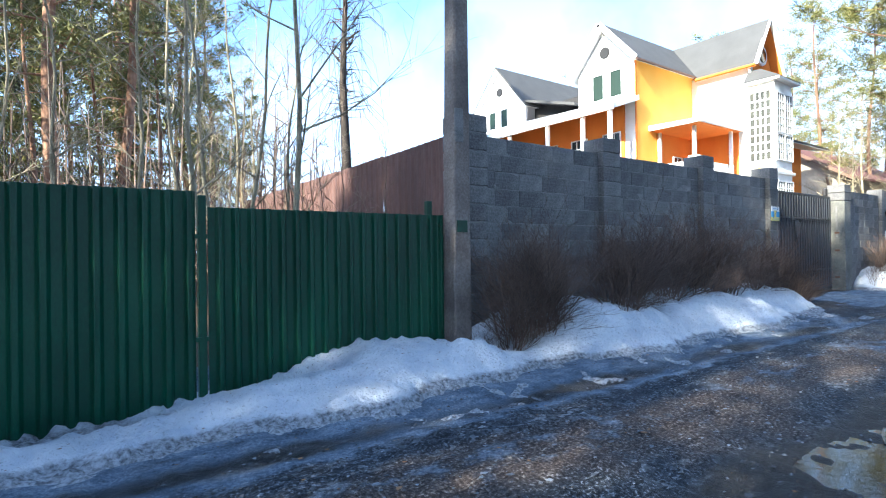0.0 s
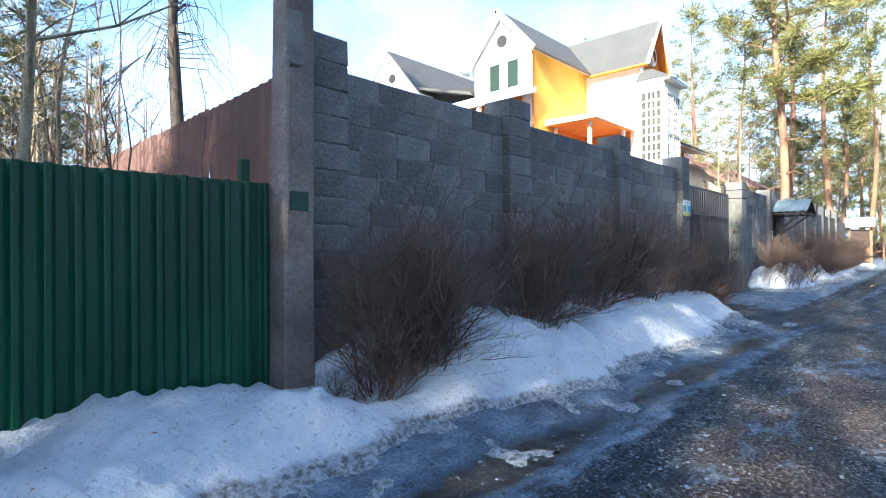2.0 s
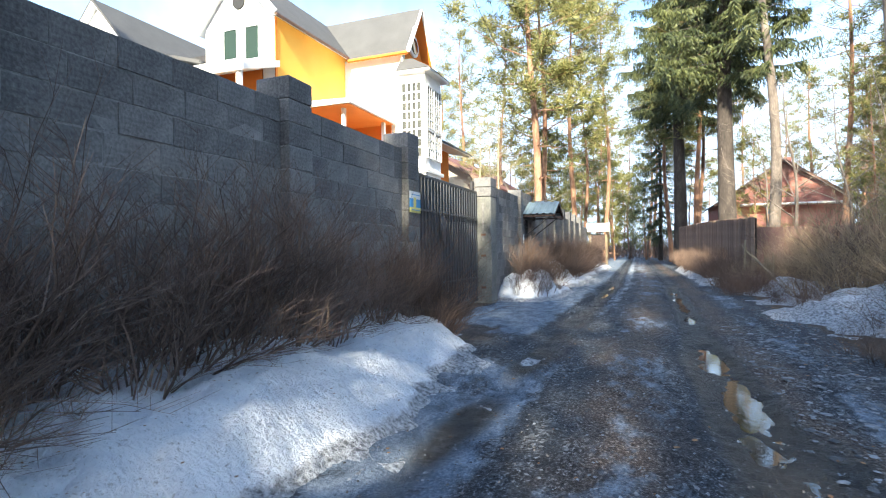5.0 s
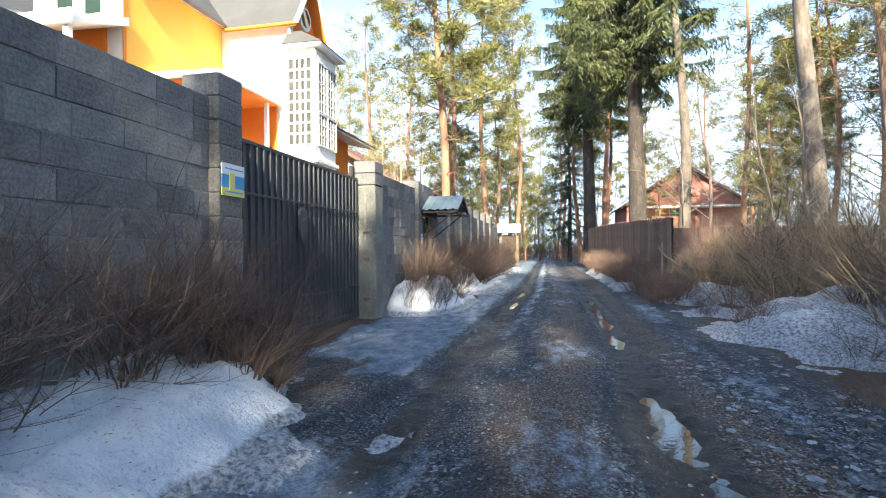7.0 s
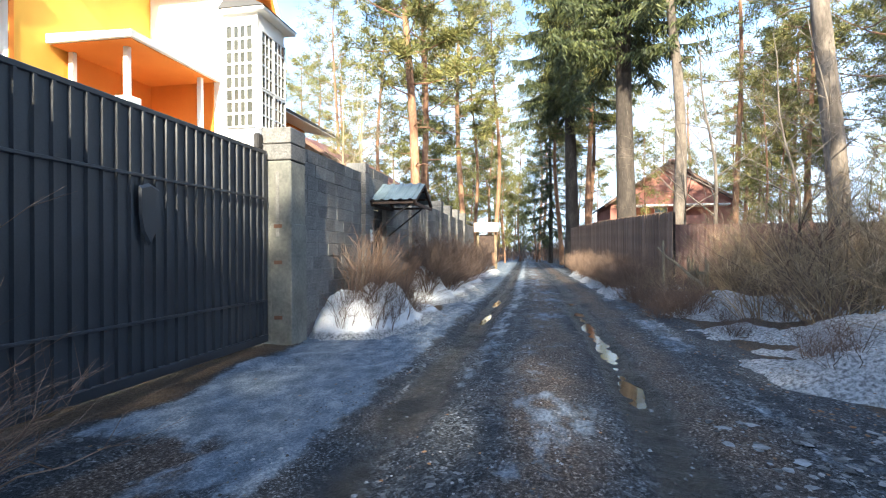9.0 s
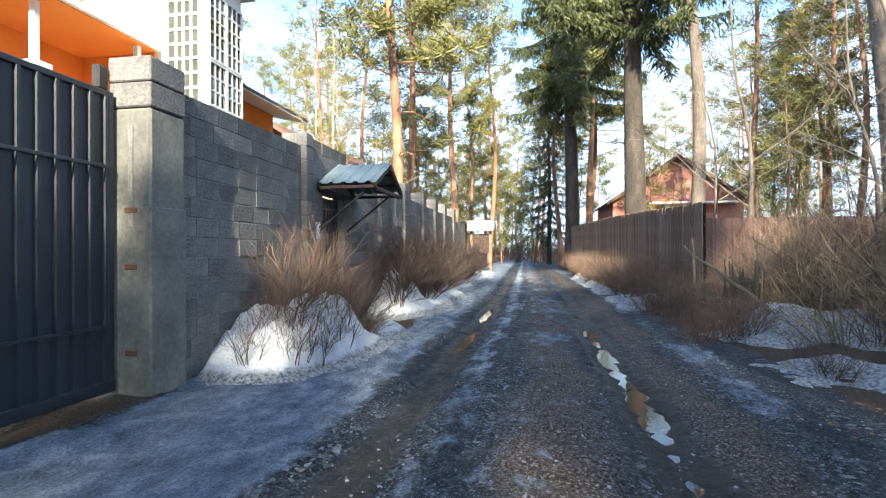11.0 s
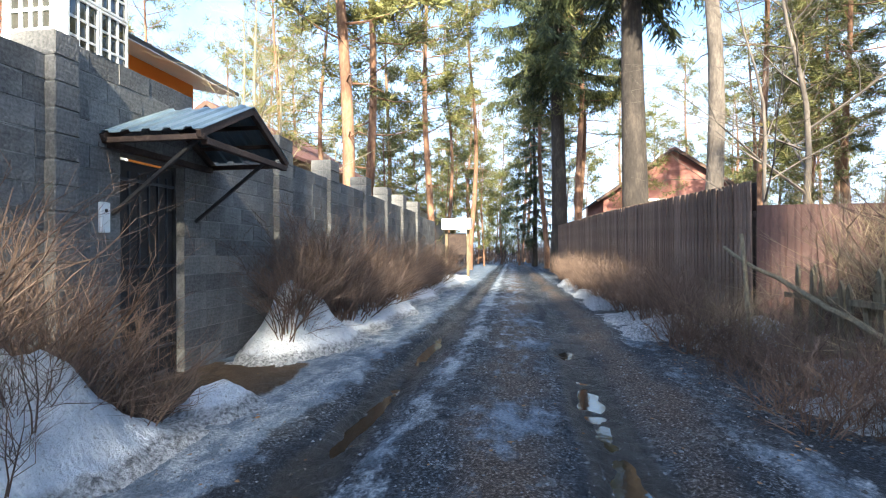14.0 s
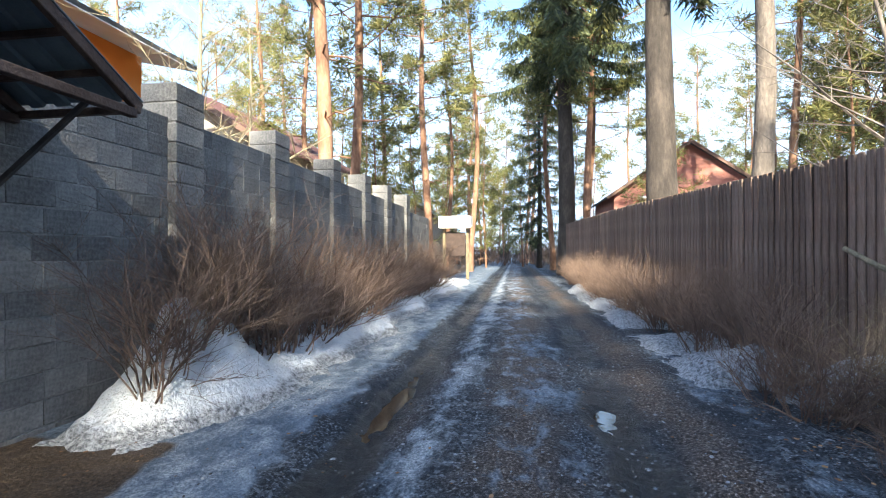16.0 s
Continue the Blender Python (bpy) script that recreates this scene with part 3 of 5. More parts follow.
def pillar(name, x0, x1, y0, y1, top, course, label, seed, bottom=-0.1):
    r = random.Random(seed)
    core = part(name, boxed(x0 + 0.012, x1 - 0.012, y0 + 0.012, y1 - 0.012, bottom, top - 0.015), M_MORTAR)
    tagged(core, label, "pillar", group="block wall pillars")
    me = block_mesh("block", x1 - x0, y1 - y0, course - 0.009, seed, 0.01)
    for k in range(math.ceil((top - bottom) / course)):
        ob = new("block", me)
        ob.parent = core
        ob.matrix_basis = pose(x0 + r.uniform(-0.004, 0.004), y0 + r.uniform(-0.004, 0.004), top - (k + 1) * course + 0.004)
    return core


def build_walls():
    pl = [(4.32, 4.76), (7.2, 7.64), (10.22, 10.62), (13.06, 13.46)]
    for i, (a, b) in enumerate(pl):
        pillar("wall_pillar", a, b, 5.49, 5.9, 3.05, 0.235, "grey concrete block pillar rising above the wall", 40 + i)
    for i in range(3):
        wall_run(f"wall_{i + 1}", pl[i][1] - 0.02, pl[i + 1][0] + 0.02, 5.6, 2.81, 0.235, 0.47, "rough grey concrete block garden wall", 10 + i)
    after = [(21.5, 21.75), (25.37, 25.85), (27.55, 28.0), (29.88, 30.28), (31.85, 32.3), (33.75, 34.2), (36.0, 36.45)]
    for i, (a, b) in enumerate(after):
        pillar("wall_pillar", a, b, 5.74 + drift(a) * 0.25, 6.14 + drift(a) * 0.25, 3.06, 0.205, "grey concrete block pillar rising above the wall", 60 + i)
    runs = [(18.58, 21.52, 2.86), (21.74, 22.3, 3.05), (23.25, 25.4, 2.7), (25.83, 27.57, 2.72), (27.98, 29.9, 2.72), (30.26, 31.87, 2.7), (32.28, 33.77, 2.7), (34.18, 36.02, 2.7), (36.43, 40.0, 2.6)]
    for i, (a, b, top) in enumerate(runs):
        wall_run(f"wall_{i + 4}", a, b, 5.83 + drift(a) * 0.25, top, 0.205, 0.405, "grey concrete block garden wall with open joints", 20 + i)
    wall_run("wall_13", 22.28, 23.4, 5.826, 3.05, 0.205, 0.405, "grey concrete block lintel over the small gate", 33, bottom=2.25)


build_walls()


def gate_pillar():
    top = empty("gate_pillar", 18.38, 5.9, 0, label="grey rendered concrete gate pillar with iron straps", category="pillar")
    part("shaft", boxed(-0.22, 0.25, -0.2, 0.22, -0.1, 2.55, 0.02), M_PLASTER, top)
    for k in range(2):
        part("block", boxed(-0.225, 0.255, -0.205, 0.225, 2.56 + k * 0.23, 2.78 + k * 0.23, 0.012), M_BLOCK, top, "rough grey block")
    part("corner_strip", boxed(-0.232, -0.218, -0.03, 0.02, 1.5, 2.4, 0.004), M_MORTAR, top)
    for z in (0.36, 1.12, 1.62):
        part("iron_strap", boxed(-0.236, -0.218, -0.07, 0.05, z, z + 0.05, 0.004), M_RUST, top, "rusty iron strap")
    # low coat of render on the lower half
    part("render_coat", boxed(-0.228, 0.256, -0.21, 0.1, -0.1, 1.68, 0.012), M_PLASTER, top)


gate_pillar()


def big_gate():
    x0, x1, y, z0, z1 = 13.48, 18.12, 6.06, 0.16, 2.68
    top = empty("sliding_gate", 0, 0, 0, label="tall dark slate-grey metal sliding gate, closed", category="gate")
    part("top_rail", boxed(x0, x1, y - 0.03, y + 0.03, z1 - 0.05, z1, 0.006), M_SLATE, top)
    part("bottom_rail", boxed(x0, x1, y - 0.04, y + 0.03, z0 - 0.1, z0, 0.006), M_SLATE, top)
    part("upright", boxed(x1 - 0.06, x1, y - 0.03, y + 0.03, z0, z1 - 0.05, 0.006), M_SLATE, top)
    part("upright", boxed(x0, x0 + 0.06, y - 0.03, y + 0.03, z0, z1 - 0.05, 0.006), M_SLATE, top)
    n = 28
    w = (x1 - x0 - 0.12) / n
    me = None
    for k in range(n):
        x = x0 + 0.06 + k * w
        if me is None:
            bm = bmesh.new()
            pr = [(0.0, 0.0), (0.012, -0.004), (w - 0.05, -0.004), (w - 0.04, -0.034), (w - 0.012, -0.034), (w - 0.002, 0.0)]
            prism(bm, [(a, b, z0) for a, b in pr], [(a, b, z1 - 0.05) for a, b in pr])
            ob = part("panel", bm, M_SLATE, top)
            me = ob.data
        else:
            ob = new("panel", me)
            ob.parent = top
        ob.matrix_basis = pose(x, y, 0)
    for z in (0.62, 2.0):
        part("cross_rail", boxed(x0 + 0.05, x1 - 0.05, y - 0.052, y - 0.036, z, z + 0.03, 0.004), M_SLATE, top)
    # heraldic plate
    bm = bmesh.new()
    out = [(-0.13, 0.27), (0, 0.31), (0.13, 0.27), (0.13, 0.0), (0.09, -0.16), (0, -0.29), (-0.09, -0.16), (-0.13, 0.0)]
    prism(bm, [(a, -0.06, b) for a, b in out], [(a * 0.9, -0.085, b * 0.9) for a, b in out])
    ob = part("shield_plate", bm, M_SLATE, top, "raised shield-shaped plate")
    ob.matrix_basis = pose(15.79, y, 1.64)
    part("guide_roller", boxed(x1 - 0.1, x1 + 0.03, y + 0.04, y + 0.12, z1 + 0.02, z1 + 0.24, 0.02), M_DARKSTEEL, top)


big_gate()


def wall_sign():
    top = empty("wall_sign", 13.27, 5.485, 2.0, label="small house sign in white, blue and yellow bands", category="sign")
    for name, a, b, m in (("white_band", 0.06, 0.17, M_SIGNW), ("blue_band", -0.07, 0.06, M_BLUEP), ("yellow_band", -0.15, -0.07, M_SIGNY)):
        part(name, boxed(-0.19, 0.19, -0.012, 0.0, a, b - 0.001), m, top)
    part("badge", boxed(-0.07, 0.02, -0.016, -0.011, -0.1, 0.08, 0.004), M_SIGNY, top)
    for z in (0.12, -0.11):
        part("text_bar", boxed(-0.14, 0.16, -0.0145, -0.011, z - 0.006, z + 0.006), M_BLUEP, top)


wall_sign()


# ---------------------------------------------------------------- green fence and pole
def profiled(w, pitch, depth, z0, z1, wave=0.0):
    """Trapezoid sheet, w wide along x, front towards -y."""
    n = round(w / pitch)
    pitch = w / n
    line = []
    for k in range(n):
        x = k * pitch
        for f, d in ((0.0, 0), (0.4, 0), (0.48, -0.25), (0.58, -0.9), (0.64, -1), (0.78, -1), (0.84, -0.9), (0.94, -0.25)):
            line.append((x + f * pitch, d * depth))
    line.append((w, 0))
    V, F = [], []
    rows = 6
    for j in range(rows + 1):
        z = z0 + (z1 - z0) * j / rows
        for i, (x, y) in enumerate(line):
            V.append((x, y + wave * wob(x, z, 0.9), z))
    m = len(line)
    for j in range(rows):
        for i in range(m - 1):
            a = j * m + i
            F.append((a, a + 1, a + m + 1, a + m))
    return V, F


def sheet_fence():
    top = empty("sheet_fence", 0, 5.35, 0, label="dark green profiled metal sheet fence", category="fence")
    for x0, x1, z1, pitch in ((-3.9, -1.4, 1.8, 0.173), (-1.4, 1.1, 1.83, 0.173), (1.21, 2.55, 1.69, 0.148), (2.55, 3.9, 1.69, 0.148)):
        V, F = profiled(x1 - x0, pitch, 0.045, -0.3, z1, 0.008)
        ob = raw("sheet", V, F, M_GREEN, top)
        ob.location = (x0, 0, 0)
        sol = ob.modifiers.new("thick", "SOLIDIFY")
        sol.thickness = 0.003
    for x, z in ((-1.4, 1.7), (1.165, 1.80), (3.72, 1.86)):
        part("post", boxed(x - 0.035, x + 0.035, 0.01, 0.08, -0.3, z, 0.006), M_GREEN, top)
    for z in (0.45, 1.4):
        part("rail", boxed(-3.9, 3.85, 0.008, 0.04, z, z + 0.04), M_GREEN, top)


sheet_fence()


def utility_pole():
    top = empty("utility_pole", 4.0, 5.22, 0, label="square grey concrete utility pole with wires", category="utility pole")
    bm = bmesh.new()
    a, b = 0.135, 0.075
    lean = 0.10
    prism(bm, [(-a, -a, -0.3), (a, -a, -0.3), (a, a, -0.3), (-a, a, -0.3)], [(-b + lean, -b, 9.5), (b + lean, -b, 9.5), (b + lean, b, 9.5), (-b + lean, b, 9.5)])
    bmesh.ops.bevel(bm, geom=bm.edges[:], offset=0.018, segments=1, affect="EDGES")
    bmesh.ops.subdivide_edges(bm, edges=[e for e in bm.edges if abs(e.verts[0].co.z - e.verts[1].co.z) > 5], cuts=14)
    for v in bm.verts:
        v.co += Vector((wob(v.co.z, 0, 1.7, v.co.x), wob(v.co.z, 3, 1.7, v.co.y), 0)) * 0.012
    part("shaft", bm, M_CONC, top)
    part("chipped_patch", boxed(-0.1, 0.03, -0.142, -0.125, 2.55, 2.95, 0.01), M_MORTAR, top, "pale chipped patch")
    part("number_plate", boxed(-0.08, 0.07, -0.146, -0.132, 1.48, 1.62, 0.003), M_GREEN, top, "faded green number plate")
    part("insulator", boxed(-0.35, 0.55, -0.03, 0.03, 8.9, 8.97, 0.01), M_DARKSTEEL, top)
    for k, (end, sag) in enumerate((((-14, 30, 6.2), 0.9), ((46, 3.0, 8.0), 1.4))):
        V, F = [], []
        s, e = Vector((0.1, 0, 8.95)), Vector(end)
        pts = [s.lerp(e, i / 24) - Vector((0, 0, sag * 4 * (i / 24) * (1 - i / 24))) for i in range(25)]
        tube(V, F, pts, [0.008] * 25, 4)
        raw("wire", V, F, M_BLACK, top)


utility_pole()


def red_fence():
    top = empty("board_fence", 0, 0, 0, label="tall faded red metal sheet fence", category="fence")
    ang = math.degrees(math.atan2(12.5, 0.75))
    for k in range(6):
        V, F = profiled(2.08, 0.2, 0.02, 0.0, 2.86 + 0.02 * k, 0.02)
        ob = raw("sheet", V, F, M_REDFENCE, top)
        ob.matrix_basis = pose(4.5 + 0.125 * k, 5.95 + 2.08 * k, 0, 0, 0, ang - 180) @ pose(-2.08, 0, 0)
        ob.modifiers.new("thick", "SOLIDIFY").thickness = 0.004
    for k in range(4):
        part("post", boxed(-0.04, 0.04, -0.04, 0.04, -0.3, 2.8, 0.006, pose(4.62 + 0.25 * k, 7 + 3.6 * k, 0)), M_RUST, top)


red_fence()


# ---------------------------------------------------------------- canopy and small gate
def gate_canopy():
    top = empty("gate_canopy", 0, 0, 0, label="small ribbed metal canopy on braces over a side gate", category="canopy")
    # a double-pitched roof whose ridge runs out from the wall
    xa, xm, xb, ya, yb = 22.05, 22.95, 23.76, 4.85, 5.85
    zl, zr, zm = 2.36, 2.36, 2.78

    def slope(name, xs, zs, xe, ze):
        n = 9 if abs(xe - xs) > 1 else 5
        V, F = [], []
        prof = []
        for k in range(n):
            f = k / n
            for g, d in ((0.0, 0.0), (0.4, 0.0), (0.5, 0.022), (0.8, 0.022), (0.9, 0.0)):
                prof.append((f + g / n, d))
        prof.append((1.0, 0.0))
        # ribs run down the slope, so they repeat along y
        for f, d in prof:
            y = ya + (yb - ya) * f
            for x, z in ((xs, zs), (xe, ze)):
                V.append((x, y, z + d))
        for k in range(len(prof) - 1):
            F.append((2 * k, 2 * k + 1, 2 * k + 3, 2 * k + 2))
        ob = raw(name, V, F, M_BLUEROOF, top)
        ob.modifiers.new("thick", "SOLIDIFY").thickness = 0.006

    slope("roof_sheet", xa, zl, xm, zm)
    slope("roof_sheet", xb, zr, xm, zm)
    for y in (ya + 0.03, yb - 0.05):
        for (a, za), (b, zb) in (((xa, zl), (xm, zm)), ((xm, zm), (xb, zr))):
            part("rafter", beam(bmesh.new(), (a, y, za - 0.045), (b, y, zb - 0.045), 0.05, 0.07, 0.005), M_DARKWOOD, top)
        part("tie_beam", beam(bmesh.new(), (xa + 0.08, y, zl - 0.09), (xb - 0.05, y, zl - 0.09), 0.06, 0.06, 0.005), M_DARKWOOD, top)
    for x, z in ((xa + 0.05, zl - 0.06), (xb - 0.04, zr - 0.06)):
        part("purlin", beam(bmesh.new(), (x, ya, z), (x, yb, z), 0.05, 0.05, 0.005), M_DARKWOOD, top)
    for f in (0.35, 0.7):
        part("batten", beam(bmesh.new(), (xa + (xm - xa) * f, ya + 0.02, zl + (zm - zl) * f - 0.03), (xa + (xm - xa) * f, yb, zl + (zm - zl) * f - 0.03), 0.04, 0.04, 0.004), M_DARKWOOD, top)
        part("batten", beam(bmesh.new(), (xb + (xm - xb) * f, ya + 0.02, zr + (zm - zr) * f - 0.03), (xb + (xm - xb) * f, yb, zr + (zm - zr) * f - 0.03), 0.04, 0.04, 0.004), M_DARKWOOD, top)
    for x in (22.2, 23.45):
        part("brace", beam(bmesh.new(), (x, 5.83, 1.65), (x + 0.0, 4.95, 2.33), 0.035, 0.035, 0.004), M_DARKSTEEL, top)


gate_canopy()


def side_gate():
    top = empty("side_gate", 22.3, 5.95, 0, label="dark narrow metal side gate under the canopy", category="gate")
    part("leaf", boxed(0.03, 0.94, 0.02, 0.06, 0.05, 2.2, 0.008), M_DARKSTEEL, top)
    for x in (0.0, 0.93):
        part("jamb", boxed(x, x + 0.05, -0.02, 0.08, -0.05, 2.25, 0.006), M_DARKSTEEL, top)
    for k in range(6):
        part("bar", boxed(0.12 + k * 0.14, 0.14 + k * 0.14, 0.0, 0.02, 0.2, 2.1), M_SLATE, top)
    for z in (0.3, 1.15, 2.0):
        part("cross_bar", boxed(0.05, 0.93, -0.012, 0.004, z, z + 0.03), M_SLATE, top)
    bell = part("doorbell", boxed(-0.27, -0.15, -0.15, -0.115, 1.48, 1.75, 0.01), M_WHITE, top, "pale grey intercom box")
    part("button", boxed(-0.225, -0.195, -0.16, -0.15, 1.66, 1.69, 0.003), M_BLACK, bell)


side_gate()


# ---------------------------------------------------------------- houses
def grid_window(name, w, h, cols, rows, parent, m, frame_mat=None, glass=None, bar=0.035):
    """A glazed window of cols by rows panes in the plane x-z, facing -y."""
    frame_mat = frame_mat or M_WHITE
    win = part(name, boxed(0, w, 0.03, 0.05, 0, h), glass or M_GLASS, parent, "dark window panes")
    win.matrix_basis = m
    bm = bmesh.new()
    box(bm, -0.05, w + 0.05, -0.015, 0.06, -0.05, 0.0)
    box(bm, -0.05, w + 0.05, -0.015, 0.06, h, h + 0.05)
    box(bm, -0.05, 0.0, -0.015, 0.06, 0, h)
    box(bm, w, w + 0.05, -0.015, 0.06, 0, h)
    part("frame", bm, frame_mat, win, "white frame")
    for k in range(1, cols):
        part("upright_bar", boxed(w * k / cols - bar / 2, w * k / cols + bar / 2, 0, 0.029, 0, h), frame_mat, win, "white glazing bar")
    for k in range(1, rows):
        part("cross_bar", boxed(0, w, 0.002, 0.027, h * k / rows - bar / 2, h * k / rows + bar / 2), frame_mat, win, "white glazing bar")
    return win


def roof_slab(parent, a, b, c, d, thick=0.14, mat=None, name="roof", lining=None):
    """A sloping slab whose top has the corners a b c d."""
    bm = bmesh.new()
    low = Vector((0, 0, -thick))
    prism(bm, [Vector(p) + low for p in (a, b, c, d)], [Vector(p) for p in (a, b, c, d)])
    ob = part(name, bm, mat or M_ROOF, parent)
    if lining is not None:
        under = bmesh.new()
        prism(under, [Vector(p) + low * 1.25 for p in (a, b, c, d)], [Vector(p) + low * 1.03 for p in (a, b, c, d)])
        part("soffit", under, lining, ob, "painted soffit under the eaves")
    return ob


def big_house():
    top = empty("large_house", 25, 16, 0, label="large yellow and white house with steep grey gables", category="house")
    inv = pose(-25, -16, 0)

    def put(ob):
        ob.matrix_basis = inv @ ob.matrix_basis
        return ob

    def wall(name, mat, *b):
        return put(part(name, boxed(*b), mat, top))

    # left wing: gable towards -x, ridge along x at y = 17
    wall("wall", M_LIT_YELLOW, 22.62, 29.0, 15.37, 15.6, 0, 10.25)
    bm = bmesh.new()
    gable = [(15.38, 0), (18.75, 0), (18.75, 10.2), (17.06, 12.2), (15.38, 10.2)]
    prism(bm, [(22.6, y, z) for y, z in gable], [(22.75, y, z) for y, z in gable])
    put(part("gable_wall", bm, M_WHITE, top, "white rendered gable wall"))
    put(part("corner_strip", boxed(22.58, 22.7, 15.345, 15.38, 0, 10.2), M_SHADED_ORANGE, top))
    wall("wall", M_WHITE, 22.8, 30, 18.6, 18.75, 0, 10.2)
    put(roof_slab(top, (22.15, 15.02, 10.2), (30, 15.02, 10.2), (30, 17.06, 12.45), (22.15, 17.06, 12.45), lining=M_WHITE))
    put(roof_slab(top, (22.15, 17.06, 12.45), (30, 17.06, 12.45), (30, 19.1, 10.2), (22.15, 19.1, 10.2), lining=M_WHITE))
    put(part("bargeboard", beam(bmesh.new(), (22.12, 15.0, 10.13), (22.12, 17.06, 12.38), 0.06, 0.26), M_WHITE, top))
    put(part("bargeboard", beam(bmesh.new(), (22.12, 17.06, 12.38), (22.12, 19.1, 10.13), 0.06, 0.26), M_WHITE, top))
    put(part("gutter", beam(bmesh.new(), (22.15, 14.98, 10.1), (27.3, 14.98, 10.1), 0.1, 0.1, 0.02), M_BROWN, top))
    for y in (16.1, 17.15):
        put(grid_window("window", 0.62, 1.25, 1, 1, top, pose(22.53, y + 0.62, 8.75, 0, 0, -90), M_WHITE, M_GREENSH))
    bm = bmesh.new()
    bmesh.ops.create_cone(bm, cap_ends=True, segments=20, radius1=0.28, radius2=0.28, depth=0.08)
    bmesh.ops.transform(bm, matrix=pose(22.57, 17.06, 11.05, 0, 90, 0), verts=bm.verts[:])
    put(part("round_vent", bm, M_BLACK, top, "round vent"))
    # front wing: white wall towards -x, narrow steep gable towards -y
    wall("wall", M_WHITE, 27.6, 27.8, 12.4, 15.4, 0, 10.1)
    bm = bmesh.new()
    g2 = [(27.62, 0), (30.0, 0), (30.0, 9.9), (28.7, 12.1), (27.62, 10.05)]
    prism(bm, [(x, 12.42, z) for x, z in g2], [(x, 12.6, z) for x, z in g2])
    put(part("gable_wall", bm, M_SHADED_ORANGE, top, "orange rendered gable wall"))
    put(roof_slab(top, (27.25, 12.0, 10.05), (28.7, 12.0, 12.45), (28.7, 17.1, 12.45), (27.25, 15.0, 10.05), lining=M_SHADED_ORANGE))
    put(roof_slab(top, (28.7, 12.0, 12.45), (30.3, 12.0, 9.75), (30.3, 17.1, 9.75), (28.7, 17.1, 12.45), lining=M_SHADED_ORANGE))
    put(part("bargeboard", beam(bmesh.new(), (27.2, 11.98, 9.95), (28.7, 11.98, 12.38), 0.2, 0.05), M_WHITE, top))
    put(part("bargeboard", beam(bmesh.new(), (28.7, 11.98, 12.38), (30.35, 11.98, 9.65), 0.2, 0.05), M_WHITE, top))
    put(part("gutter", beam(bmesh.new(), (27.22, 12.0, 9.97), (27.22, 15.0, 9.97), 0.1, 0.1, 0.02), M_SHADED_ORANGE, top))
    put(part("downpipe", beam(bmesh.new(), (27.4, 12.36, 9.95), (27.5, 12.36, 9.2), 0.1, 0.1, 0.02), M_WHITE, top))
    bm = bmesh.new()
    bmesh.ops.create_cone(bm, cap_ends=True, segments=20, radius1=0.5, radius2=0.5, depth=0.1)
    bmesh.ops.transform(bm, matrix=pose(28.7, 12.38, 10.75, 90, 0, 0), verts=bm.verts[:])
    ob = put(part("round_window", bm, M_WHITE, top, "round white-rimmed window"))
    bm = bmesh.new()
    bmesh.ops.create_cone(bm, cap_ends=True, segments=20, radius1=0.36, radius2=0.36, depth=0.13)
    bmesh.ops.transform(bm, matrix=pose(28.7, 12.37, 10.75, 90, 0, 0), verts=bm.verts[:])
    part("pane", bm, M_GLASS, ob)
    # glazed bay
    wall("bay_wall", M_WHITE, 27.2, 29.0, 11.2, 12.5, 0, 9.1)
    for z, h, r in ((1.9, 2.5, 5), (5.35, 3.2, 8)):
        put(grid_window("window", 0.9, h, 4, r, top, pose(27.13, 12.25, z, 0, 0, -90), None, M_SHEEN_GLASS, 0.075))
        for k in range(2):
            put(grid_window("window", 0.72, h * 0.36, 3, 3, top, pose(27.35 + 0.84 * k, 11.13, z, 0, 0, 0), bar=0.05))
            put(grid_window("window", 0.72, h * 0.56, 3, 5, top, pose(27.35 + 0.84 * k, 11.13, z + h * 0.4, 0, 0, 0), bar=0.05))
    put(part("ledge", boxed(27.08, 29.1, 11.08, 12.4, 4.65, 4.8, 0.02), M_WHITE, top))
    bm = bmesh.new()
    prism(bm, [(26.95, 10.85, 9.1), (29.35, 10.85, 9.1), (29.35, 12.45, 9.1), (26.95, 12.45, 9.1)], [(27.5, 11.9, 9.75), (28.9, 11.9, 9.75), (28.9, 12.45, 9.8), (27.5, 12.45, 9.8)])
    put(part("bay_roof", bm, M_ROOF, top, "small grey hipped roof"))
    put(part("cornice", boxed(26.98, 29.32, 10.88, 12.4, 8.98, 9.1, 0.02), M_WHITE, top))
    # corner porch
    # porch walls and ceiling carry the shaded tone in their colour
    wall("porch_wall", M_SHADED_ORANGE, 24.3, 27.6, 15.3, 15.37, 0, 6.95)
    wall("porch_wall", M_SHADED_ORANGE, 27.53, 27.6, 13.0, 15.3, 0, 6.95)
    wall("porch_base", M_WHITE, 24.1, 27.5, 13.2, 13.35, 0, 5.32)
    wall("porch_base", M_WHITE, 24.05, 24.2, 13.3, 15.3, 0, 5.32)
    wall("porch_floor", M_WHITE, 24.1, 27.5, 13.35, 15.3, 4.3, 4.4)
    for x, y in ((24.22, 13.4), (24.3, 15.2), (27.0, 13.1)):
        wall("post", M_WHITE, x - 0.07, x + 0.07, y - 0.07, y + 0.07, 5.0, 6.95)
    put(part("plinth", boxed(23.98, 24.46, 13.15, 13.6, 4.9, 5.55, 0.02), M_WHITE, top))
    put(grid_window("window", 0.7, 1.1, 2, 2, top, pose(25.6, 15.24, 4.75, 0, 0, 0)))
    bm = bmesh.new()
